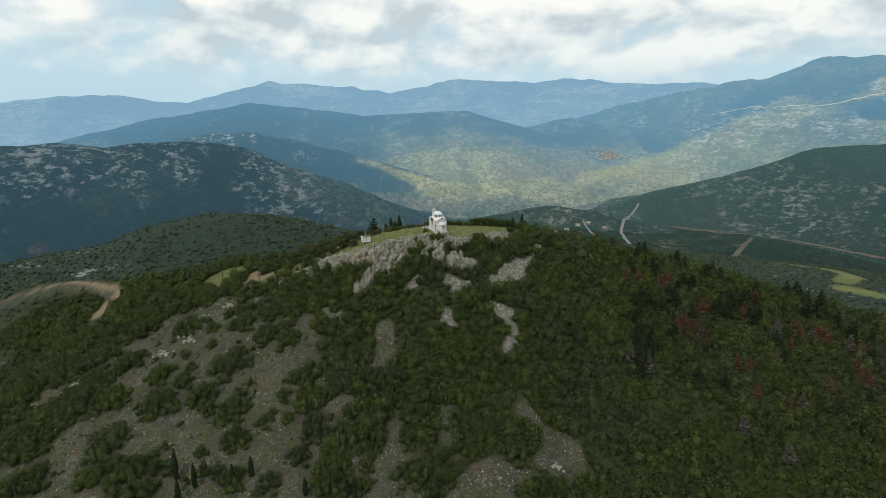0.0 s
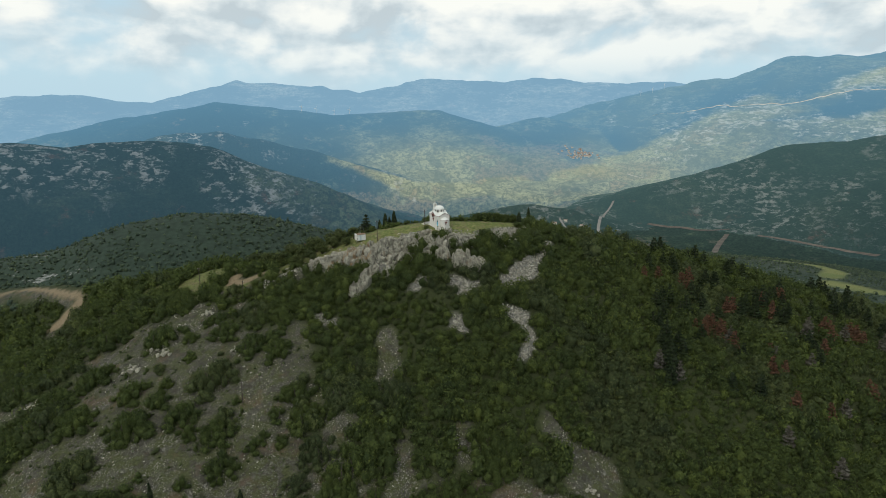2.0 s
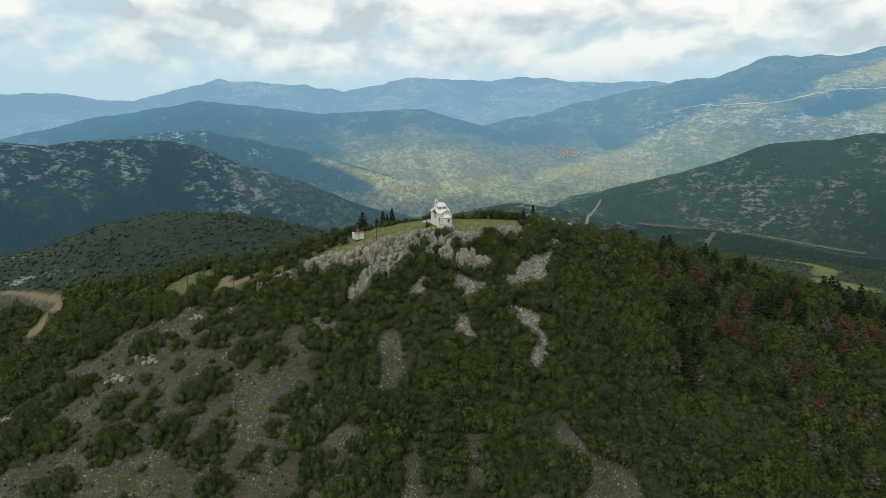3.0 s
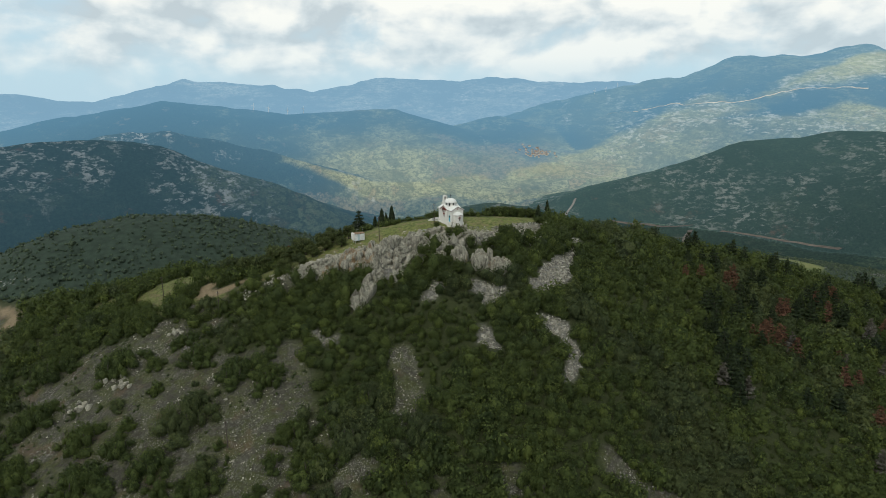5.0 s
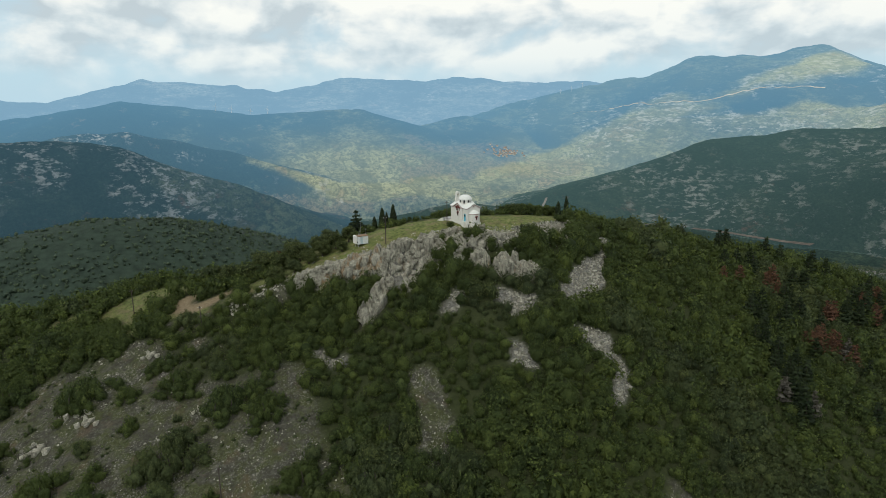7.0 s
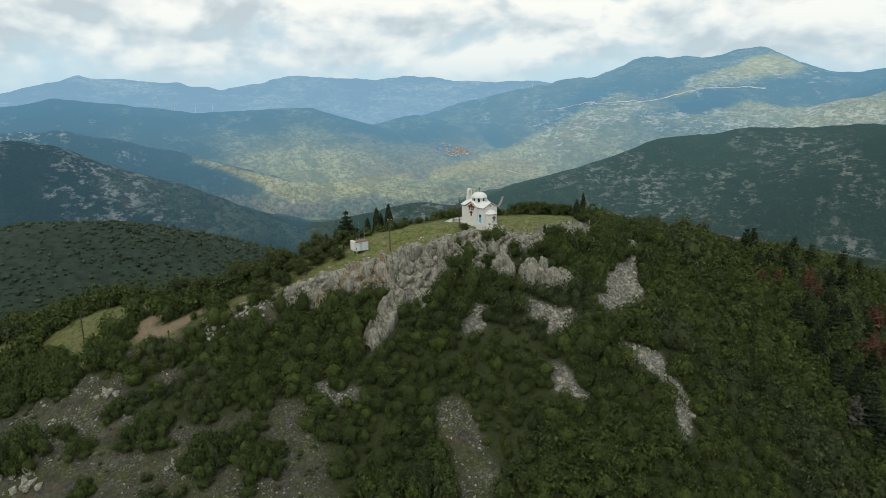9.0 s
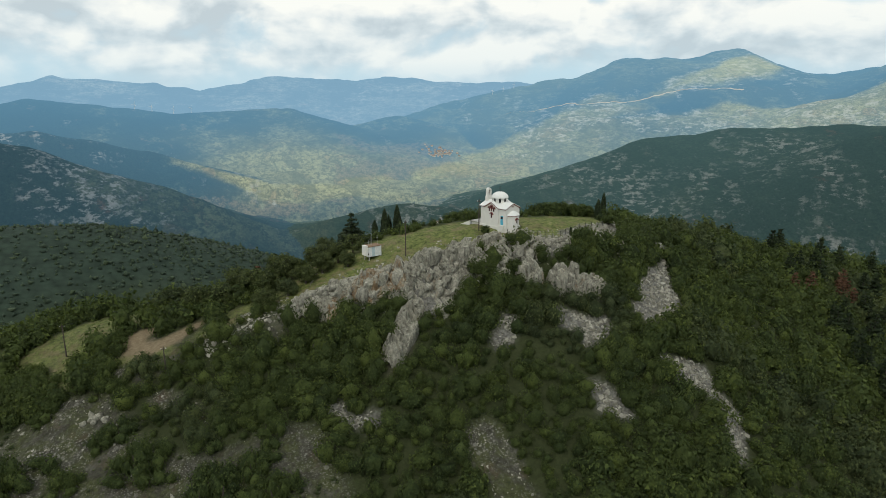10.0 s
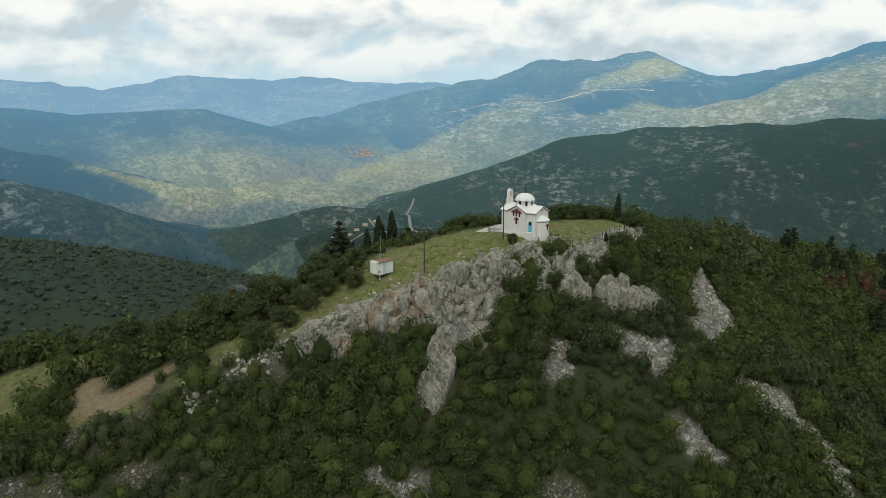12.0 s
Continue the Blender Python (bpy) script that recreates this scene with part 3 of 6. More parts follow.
OAKS_LOW = [(-10.5, 163.7, 4.2), (-3.6, 155.0, 8.1), (-11.5, 154.2, 3.9), (6.6, 161.0, 4.6), (19.2, 161.3, 5.3), (-3.7, 170.0, 1.4), (-3.7, 166.7, 2.0), (-22.4, 171.3, 4.5), (-27.7, 163.5, 7.7), (-37.6, 168.7, 5.9), (-16.6, 171.3, 1.7), (-31.2, 156.5, 5.9), (-21.8, 156.4, 2.6), (-22.0, 151.5, 3.2), (-3.6, 151.4, 3.2), (26.4, 153.8, 4.6), (31.9, 153.5, 4.3), (-16.7, 175.5, 3.8), (-25.7, 181.2, 6.0), (-28.6, 191.2, 5.5), (-35.0, 179.3, 3.6), (-43.8, 185.2, 4.8), (4.9, 167.7, 5.7), (11.2, 165.2, 5.0), (-41.0, 160.9, 3.7)]


OAKS_MORE = [(-52.5, 200.3, 5.0), (-83.0, 195.4, 2.7), (-81.6, 237.6, 2.8), (-112.2, 235.7, 4.3), (-63.7, 181.5, 4.0), (-61.3, 186.5, 1.7), (-49.0, 179.1, 3.0), (-38.4, 188.9, 2.7), (-41.1, 177.3, 5.6), (-32.3, 182.9, 6.0), (-88.8, 231.4, 3.6), (-78.4, 220.4, 2.6), (-91.6, 236.5, 5.0), (-80.0, 233.6, 3.4), (-73.5, 233.2, 3.8), (-60.6, 239.6, 2.6), (-69.6, 246.4, 2.6), (-80.2, 246.4, 1.9), (-51.9, 236.8, 2.6), (-18.8, 180.6, 6.0), (-31.2, 151.1, 6.0), (-57.8, 155.2, 4.6)]


OUTCROPS = [(-31.6, 219.6, -24.6, 229.6, 2.4), (-2.2, 227.5, -2.2, 229.8, 2.6), (2, 226.4, 5, 226.4, 2.6), (7, 225, 10, 224.8, 2.4)]


QUARRY = [(500, 642, 548, 664, 15), (545, 664, 600, 650, 8), (405, 881, 470, 1000, 9)]
MEADOWS = [(396, 730, 444, 714, 9), (444, 714, 430, 655, 10), (430, 655, 396, 614, 9), (378, 580, 392, 552, 12)]


def strips(x, y, table, soft=1.2):
    """1 inside any of the strips, falling to 0 over a soft edge."""
    wobble = 0.9 * bumps(x, y, 5, 31, 3) + 0.25
    best = np.zeros(np.shape(x))
    for ax, ay, bx, by, w in table:
        dx, dy = bx - ax, by - ay
        t = np.clip(((x - ax) * dx + (y - ay) * dy) / (dx * dx + dy * dy), 0, 1)
        d = np.hypot(x - ax - t * dx, y - ay - t * dy) + wobble
        best = np.maximum(best, 1 - ease(w - soft * 0.3, w + soft, d))
    return best


def summit(x, y):
    """1 on the open grass of the top."""
    s, n = y - along(RIM_Y, x), y - along(CREST_Y, x)
    return ease(-0.5, 1.0, s) * (1 - ease(4, 7, n + 2 * bumps(x, y, 8, 41, 2))) * ease(-52, -46, x) * (1 - ease(24, 34, x))


def open_slope(x, y):
    """1 on the stony ground where shrubs stand apart."""
    w = 7 * bumps(x, y, 22, 51, 3)
    edge = 213 + 15 * (1 - ease(-86, -60, x))
    west = (1 - ease(-47, -40, x + w)) * (1 - ease(-3, 3, y - edge + 0.5 * w)) * ease(-126, -116, x + 0.5 * w)
    low = (1 - ease(-4, 3, y - 176 + 13 * ease(-34, -22, x) + 0.5 * w)) * (1 - ease(22, 28, x + w))
    return np.clip(west + low, 0, 1)


def shrub_cover(x, y):
    """Share of the ground under shrubs."""
    clump = 1 - open_slope(x, y)
    dense = 0.99
    free = np.maximum.reduce([strips(x, y, OUTCROPS, 0.6), strips(x, y, SCREE), strips(x, y, BARE), strips(x, y, GRASS), strips(x, y, SAND), strips(x, y + 4, SAND), strips(x, y + 7, SAND), summit(x, y), cliff_zone(x, y)])
    return dense * clump * (1 - free)


def face_foot(x):
    """How far down the slope the bare rock face reaches."""
    return 2.4 + 2.2 * bumps(x, 0 * x, 7, 77, 2) + 5.0 * ease(-29, -24, x) * (1 - ease(-15, -10, x))


def cliff_zone(x, y):
    s = along(RIM_Y, x) - y
    foot = face_foot(x)
    return ease(-2, 0, s) * (1 - ease(foot - 0.5, foot + 0.8, s)) * ease(-52, -46, x) * (1 - ease(2, 10, x))


def fan(angles, rings, fx, centre=(0, 0)):
    """Places and faces of a sheet of rings round a place."""
    a, r = np.meshgrid(angles, rings)
    x, y = centre[0] + r * np.sin(a), centre[1] + r * np.cos(a)
    v = np.stack([x, y, fx(x, y)], -1).reshape(-1, 3)
    n, m = len(rings), len(angles)
    i = (np.arange(n - 1)[:, None] * m + np.arange(m - 1)[None]).ravel()
    return v, np.stack([i, i + m, i + m + 1, i + 1], -1)


def make_ground():
    front = np.radians(np.arange(-46, 66.01, 0.25))
    back = np.radians(np.linspace(66, 314, 60))
    angles = np.concatenate([front, back[1:]])
    rings = np.concatenate([[0.5, 20, 40, 60, 75], np.arange(88, 300, 1.2), 300 * 1.013 ** np.arange(0, 100), 1120 * 1.12 ** np.arange(0, 14)])
    v, f = fan(angles, rings, land)
    mesh = array_mesh("ground", v, f, True)
    x, y = v[:, 0], v[:, 1]
    r = np.hypot(x, y - 235)
    for name, val in (("bare", np.clip(1 - shrub_cover(x, y) * 1.6, 0, 1)), ("grass", np.maximum(summit(x, y), 0.8 * strips(x, y, GRASS))), ("sand", strips(x, y, SAND)),
                      ("rock", np.maximum.reduce([cliff_zone(x, y), strips(x, y, SCREE), strips(x, y, QUARRY, 9)])), ("far", ease(190, 260, np.maximum(r, np.abs(x) * 1.1)) * (1 - strips(x, y, QUARRY, 9))),
                      ("field", strips(x, y, MEADOWS, 7))):
        mesh.attributes.new(name, "FLOAT", "POINT").data.foreach_set("value", val.astype(np.float32))
    return tagged(part("ground", mesh, M_GROUND), "scrub-covered rocky hill with bare stony patches among wooded slopes", "ground", kind="structure")


make_ground()

MIDDLE = polar([(-60, 3400, -5), (-40, 3400, -4.5), (-29.6, 3350, -3.6), (-22.6, 3300, -1.6), (-16.4, 3300, -0.4), (-10.9, 3300, -1.1), (-7.1, 3300, -1.6), (1.8, 3350, -1.6), (7.2, 3400, -3.3), (11, 3400, -5.0)])
HIGH = polar([(4, 3900, -4.6), (8.1, 3900, -2.6), (10.5, 3950, -1.8), (14.3, 4000, -1.2), (16.8, 4000, -0.4), (20.2, 4000, 0.2), (26.5, 4000, 1.1), (31.3, 4000, 2.4), (39.1, 4000, 3.3),
              (44, 4000, 1.8), (48.9, 3900, 1.6), (51.9, 3700, 2.4), (56.6, 3500, 3.7), (70, 3300, 5)], (-30, 70, 38))
FAR = polar([(-70, 4700, -0.8), (-33.8, 4700, -0.4), (-29.2, 4700, -0.2), (-21.2, 4700, -0.6), (-14.5, 4700, 0.9), (-7.9, 4700, 0.8), (-4.6, 4700, 0.0), (0.8, 4700, 1.3), (10.8, 4700, 1.2),
             (14.6, 4700, 0.7), (23.7, 4700, 0.6), (60, 4700, 0.6)])
SADDLE_KNOLL = polar([(9.4, 3600, -2.75), (10.3, 3600, -2.25), (10.9, 3600, -2.2), (11.8, 3600, -2.6), (12.6, 3600, -3.4)])
VILLAGE_HILL = polar([(8, 3050, -5.4), (12.5, 3100, -4.5), (15, 3000, -5.3), (19, 2950, -6.2)])


RIDGE = polar([(-25, 2250, -4.2), (-21, 2280, -3.5), (-18.9, 2300, -3.3), (-16.7, 2300, -3.35), (-13.9, 2300, -3.85), (-9.7, 2300, -4.75), (-7.3, 2300, -6.1), (-5.7, 2300, -6.95), (-2.4, 2300, -7.95), (-0.1, 2300, -8.7), (2.2, 2300, -9.5)])
# Open farmland and pale limestone, with sunlit patches painted in, and red earth in the distance: strips with a half
# width.
LIT_OPEN_LAND = [(-200, 2230, 214, 2135, 60), (150, 2250, 653, 2366, 170), (394, 2091, 800, 2050, 170), (653, 2366, 973, 2692, 230), (973, 2692, 1300, 2500, 230), (1180, 2700, 1771, 2300, 220),
             (1771, 2300, 2120, 1900, 280), (1950, 1900, 2500, 1650, 330), (-220, 1460, -60, 1400, 130), (-260, 1700, -120, 1640, 90), (1800, 2850, 2400, 2865, 90), (1080, 2780, 1600, 2850, 130)]
LIT_PALE_ROCK = [(1900, 2850, 2391, 2865, 100), (2200, 2890, 2500, 2960, 60), (1150, 2740, 1511, 2870, 125), (1628, 2588, 1771, 2381, 110), (1771, 2381, 2050, 2050, 130), (2019, 2001, 2427, 1778, 240), (2300, 1900, 2600, 1700, 200), (1330, 3890, 1420, 3900, 60)]
RED_EARTH = [(420, 2640, 829, 2640, 150), (450, 2880, 700, 2950, 80), (-230, 1880, -40, 1930, 90), (1180, 2760, 1400, 2840, 50), (300, 3050, 420, 2900, 60)]


def zones(x, y, table, soft):
    """1 inside the wide strips of the distance, with ragged soft edges."""
    wobble = soft * (0.9 * bumps(x, y, 260, 131, 5))
    best = np.zeros(np.shape(x))
    for ax, ay, bx, by, w in table:
        dx, dy = bx - ax, by - ay
        t = np.clip(((x - ax) * dx + (y - ay) * dy) / (dx * dx + dy * dy), 0, 1)
        best = np.maximum(best, 1 - ease(w - soft * 0.4, w + soft, np.hypot(x - ax - t * dx, y - ay - t * dy) + wobble))
    return best


def distant_heights(x, y):
    """Valley floor, middle range, high range and far range, each on its own."""
    r = np.hypot(x, y)
    fine, wide = bumps(x, y, 330, 62, 6), bumps(x, y, 700, 61, 5)
    valley = -288 - 8 * ease(2000, 1750, r) + 9 * bumps(x, y, 420, 71, 5)
    valley = soft_max(range_height(x, y, VILLAGE_HILL, 0.17) + 16 * bumps(x, y, 200, 72, 4), valley, 25)
    mid = range_height(x, y, MIDDLE, 0.27) + (26 * fine + 18 * wide) * 0.7
    mid = np.maximum(mid, range_height(x, y, SADDLE_KNOLL, 0.24) + 10 * fine)
    high = range_height(x, y, HIGH, 0.34) + 46 * fine * 0.8 + 20 * wide
    far = range_height(x, y, FAR, 0.42) + 34 * fine + 16 * wide
    ridge = range_height(x, y, RIDGE, 0.33) + 22 * fine
    return valley, mid, high, far, ridge


def distant_top(x, y):
    """Height of the land beyond the hill."""
    base, foot, west, east, knoll = hills(x, y, True)
    valley, mid, high, far, ridge = distant_heights(x, y)
    valley = np.where(np.hypot(x, y) > 1900, soft_max(valley, base, 6), base)
    top = soft_max(valley, foot, 14)
    for h, k in ((west, 40), (east, 40), (knoll, 20), (mid, 14), (high, 14), (far, 14), (ridge, 20)):
        top = soft_max(h, top, k)
    return top


def make_distance():
    a, r = np.radians(np.arange(-47, 67, 0.16)), 990 * 1.0072 ** np.arange(0, 223)
    x, y = (np.outer(r, np.sin(a)), np.outer(r, np.cos(a)))
    base, foot, west, east, knoll = hills(x, y, True)
    valley, mid, high, far, ridge = distant_heights(x, y)
    valley = np.where(np.hypot(x, y) > 1900, soft_max(valley, base, 6), base)
    rr = np.hypot(x, y)
    hs = np.stack([np.where(rr > 1750, valley, -9e3), west, east, knoll, mid, high, far, np.where(rr > 1750, -9e3, valley), ridge])
    top = distant_top(x, y)
    v, f = fan(a, r, lambda p, q: top)
    owner = hs.reshape(9, -1).argmax(0)[f[:, 0]]
    # strength of the painted haze, growing with distance from the start viewpoint
    painted_haze = 0.11 + 0.72 * ease(550, 4300, np.hypot(v[:, 0], v[:, 1]))
    z = v[:, 2]
    rr, own = np.hypot(v[:, 0], v[:, 1]), hs.reshape(9, -1)
    px, py, who = v[:, 0], v[:, 1], own.argmax(0)
    turn = np.degrees(np.arctan2(px, py))
    in_high = ease(-40, 40, own[5] - np.maximum(own[0], own[4]))
    in_near = 1 - ease(1650, 1850, rr)
    lit_farms = zones(px, py, LIT_OPEN_LAND, 130)
    patch = bumps(px, py, 520, 141, 4)
    # openness also paints sunlit lower slopes and cloud-shaded tops into the colour
    lit_open = 0.40 + 0.22 * (1 - ease(-290, -190, z)) + 0.26 * patch
    lit_open = np.where(who == 4, 0.14 + 0.46 * (1 - ease(-250, -60, z)) + 0.26 * patch, lit_open)
    lit_open = np.where(who == 5, 0.30 + 0.24 * patch, lit_open)
    lit_open = np.where(who == 6, 0.45 + 0.35 * patch, lit_open)
    lit_open = np.where((who == 8) | (who == 1), 0.20 + 0.45 * (1 - ease(-285, -190, z)) + 0.22 * patch, lit_open)
    lit_open = np.clip(np.maximum(lit_open, lit_farms * (0.88 - 0.12 * in_high + 0.22 * patch)), 0, 1)
    lit_open = np.clip(np.maximum(lit_open, zones(px, py, LIT_PALE_ROCK, 90) * (0.62 + 0.2 * patch)), 0, 1)
    pale = np.clip(0.22 + 0.15 * in_high + 0.62 * zones(px, py, LIT_PALE_ROCK, 90), 0, 1)
    # painted haze thinned on the eastern lowland so that it looks darker
    painted_haze = np.where((who == 7) & (turn > 6), 0.4 * painted_haze, painted_haze)
    lit_open = np.where((who == 7) & (turn > 6), 0.2 + 0.15 * patch, lit_open)
    flank = ease(-20, -17, turn) * (1 - ease(-10, -8, turn))
    pale = np.where(who == 1, 0.26 + 0.44 * np.maximum(ease(-140, -70, z), flank) + 0.10 * bumps(px, py, 300, 143, 3), pale)
    pale = np.where((who == 2) | (who == 3), 0.32 + 0.20 * (1 - ease(-110, -50, z)) + 0.16 * bumps(px, py, 300, 144, 3), pale)
    pale = np.where(who == 8, 0.30 + 0.30 * ease(-120, -75, z), pale)
    earth = np.clip(0.85 * zones(px, py, RED_EARTH, 70) + 0.12 * (who == 0), 0, 1)
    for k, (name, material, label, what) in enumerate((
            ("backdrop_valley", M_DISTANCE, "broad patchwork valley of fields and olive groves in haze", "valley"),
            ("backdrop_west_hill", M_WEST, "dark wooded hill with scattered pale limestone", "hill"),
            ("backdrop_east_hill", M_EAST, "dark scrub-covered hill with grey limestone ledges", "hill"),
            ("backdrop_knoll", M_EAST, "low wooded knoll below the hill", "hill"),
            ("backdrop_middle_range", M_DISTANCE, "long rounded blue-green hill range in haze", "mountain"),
            ("backdrop_high_range", M_DISTANCE, "high mountain range with pale limestone slopes and painted sunlit patches", "mountain"),
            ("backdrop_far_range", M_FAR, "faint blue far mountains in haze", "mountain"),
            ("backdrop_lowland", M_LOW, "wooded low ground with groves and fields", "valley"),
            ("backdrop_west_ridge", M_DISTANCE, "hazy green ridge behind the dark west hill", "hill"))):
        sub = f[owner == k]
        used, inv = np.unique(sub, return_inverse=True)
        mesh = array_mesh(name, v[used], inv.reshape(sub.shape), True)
        # bearing and range from the start viewpoint, so the texture suits that view
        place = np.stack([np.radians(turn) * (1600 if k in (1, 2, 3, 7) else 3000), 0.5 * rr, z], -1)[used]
        mesh.attributes.new("view_polar", "FLOAT_VECTOR", "POINT").data.foreach_set("vector", place.astype(np.float32).ravel())
        for what_value, val in (("painted_haze", painted_haze), ("open", lit_open), ("pale", pale), ("earth", earth)):
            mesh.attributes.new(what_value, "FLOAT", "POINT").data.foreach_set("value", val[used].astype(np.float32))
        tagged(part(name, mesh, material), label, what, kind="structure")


make_distance()


# ---- vegetation ----
def ball(level):
    bm = bmesh.new()
    bmesh.ops.create_icosphere(bm, subdivisions=level, radius=1)
    v = np.array([p.co[:] for p in bm.verts])
    f = np.array([[p.index for p in q.verts] for q in bm.faces])
    bm.free()
    return v, f


BALLS = {k: ball(k) for k in (1, 2, 3)}


def lumpy(rng, levels, lumps=16, depth=0.35, flat=0.55):
    """Skins, fine and coarse, of one crown of bulging clumps with hollows between them, about 1 m in radius, its foot at 0."""
    c = rng.normal(size=(lumps, 3))
    c[:, 2] = np.abs(c[:, 2]) * 0.9 - 0.15
    c /= np.linalg.norm(c, axis=1)[:, None]
    reach = rng.uniform(0.86, 1.12, lumps)
    out = []
    for level in levels:
        v, f = BALLS[level]
        dots = v @ c.T
        near, own = dots.max(1), reach[dots.argmax(1)]
        p = v * (own * (1 - depth * np.clip((1 - near) / 0.20, 0, 1.3)))[:, None]
        p[:, 2] = np.where(p[:, 2] < -flat, -flat, p[:, 2]) + flat
        out.append((p, f))
    return out


def leaves(rng, p, count, size, centre=(0, 0, 0.3)):
    """Single small leaf clumps lying over a crown's skin like shingles, tipped this way and that."""
    i = rng.integers(0, len(p), count)
    out = p[i] - np.array(centre)
    out /= np.linalg.norm(out, axis=1)[:, None] + 1e-6
    base = p[i] + out * rng.uniform(-0.4, 0.7, (count, 1)) * size + rng.normal(size=(count, 3)) * size * 0.5
    n = out + rng.normal(size=(count, 3)) * 0.42 + (0, 0, 0.25)
    u = np.cross(n, rng.normal(size=(count, 3)))
    u /= np.linalg.norm(u, axis=1)[:, None]
    w = np.cross(n, u)
    w /= np.linalg.norm(w, axis=1)[:, None]
    s = size * rng.uniform(0.55, 1.45, (count, 1))
    v = np.stack([base - u * s, base + u * s * 0.8, base + w * s * 1.4], 1).reshape(-1, 3)
    return v, np.arange(count * 3).reshape(-1, 3)


def join(pieces):
    vs, fs, n = [], [], 0
    for v, f in pieces:
        vs.append(v)
        fs.append(f + n)
        n += len(v)
    return np.concatenate(vs), np.concatenate(fs)


def crown_kind(seed, lumps, level, tufts, tuft_size, tall=1.0):
    """A shrub's crown about 1 m in radius: a rough inner mass under a coat of single leaf clumps, bulging bough by bough."""
    rng = np.random.default_rng(seed)
    (skin, _), (core, f) = lumpy(rng, (3, level), lumps, 0.40, 0.45)
    core = core * 0.84 * (1 + rng.normal(size=(len(core), 1)) * 0.07)
    sx, sy, sz, k = rng.uniform(0.9, 1.1), rng.uniform(0.8, 1.0), rng.uniform(0.8, 1.0), rng.uniform(0, 6.28)
    for p in (skin, core):
        a = np.arctan2(p[:, 1], p[:, 0])
        p[:, :2] *= (1 + 0.12 * np.sin(2 * a + k) + 0.09 * np.sin(3 * a - 2 * k))[:, None]
        p *= (sx, sy, sz)
    f = f[(core[f][:, :, 2] > 0.02).any(1)]
    v, g = join([(core, f), leaves(rng, skin[skin[:, 2] > 0.08], tufts, tuft_size)])
    return v * (1, 1, tall), g


def scatter(kinds, x, y, radius, rng, sink=0.25, level=land, tall=1.0, tones=None):
    """Copies of the kinds, turned and sized, standing on the ground, as one set of arrays."""
    z = level(x, y)
    out = []
    for k in range(len(x)):
        v, f = kinds[int(rng.integers(len(kinds)))]
        a = rng.uniform(0, 6.283)
        c, s = math.cos(a), math.sin(a)
        r = radius[k]
        sx, sz = r * rng.uniform(0.9, 1.15), r * rng.uniform(0.7, 1.3) * tall
        if tones is not None:
            tones.append(np.full(len(v), rng.uniform(0.06, 1.0)))
        q = np.empty_like(v)
        q[:, 0] = (v[:, 0] * c - v[:, 1] * s) * sx + x[k]
        q[:, 1] = (v[:, 0] * s + v[:, 1] * c) * r + y[k]
        q[:, 2] = v[:, 2] * sz + z[k] - sink * r
        out.append((q, f))
    return join(out)


def with_tone(mesh, tones):
    """Give every crown of a mesh its own tone."""
    mesh.attributes.new("tone", "FLOAT", "POINT").data.foreach_set("value", np.concatenate(tones).astype(np.float32))
    return mesh


def jittered(x0, x1, y0, y1, step, rng):
    gx, gy = np.meshgrid(np.arange(x0, x1, step), np.arange(y0, y1, step))
    gx, gy = gx.ravel(), gy.ravel()
    return gx + rng.uniform(-0.5, 0.5, len(gx)) * step, gy + rng.uniform(-0.5, 0.5, len(gx)) * step


def slope_shrubs():
    """The thicket over the slopes: crowns of many sizes, packed close."""
    rng = np.random.default_rng(4)
    x, y = jittered(-170, 185, 140, 268, 1.95, rng)
    keep = rng.random(len(x)) < shrub_cover(x, y) * 1.02
    # the far side and the margins are seen from afar only
    keep &= ~((y > along(CREST_Y, x) + 13) & (x > -35) & (x < 60) & (rng.random(len(x)) < 0.85))
    keep &= ~((np.abs(x) > 115) & (rng.random(len(x)) < 0.3))
    x, y = x[keep], y[keep]
    radius = (0.95 + 1.6 * rng.random(len(x)) ** 1.8) * (1 + 0.25 * bumps(x, y, 14, 81, 2))
    radius *= np.where((y > along(CREST_Y, x) + 1) & (x > -48) & (x < 30), 0.55, 1.0)
    close = (x > -82) & (x < 14) & (y > 196) & (y < 241)
    zone = np.where(close, 0, np.where((x > -110) & (x < 45) & (y > 178) & (y < 246), 1, 2))
    grey = bumps(x, y, 22, 82, 3) > 0.34
    kinds = ([crown_kind(s, 20, 1, 680, 0.064) for s in range(100, 114)], [crown_kind(s, 18, 1, 330, 0.108) for s in range(114, 126)], [crown_kind(s, 15, 1, 160, 0.155) for s in range(126, 138)])
    for name, pick, mat, label in (("shrub_thicket", ~grey, M_LEAF, "dense dark green evergreen oak scrub over the slopes"),
                                   ("grey_shrub_thicket", grey, M_OLIVE, "paler grey-green scrub patches among the oak scrub")):
        tones = []
        v, f = join([scatter(kinds[n], x[pick & (zone == n)], y[pick & (zone == n)], radius[pick & (zone == n)], rng, 0.12, tall=1.3, tones=tones) for n in range(3)])
        mesh = array_mesh(name, v, f, True)
        tagged(part(name, with_tone(mesh, tones), mat), label, "shrubs", kind="stuff")


OAK_KINDS = [crown_kind(s, 18, 1, 290, 0.092) for s in range(140, 152)]


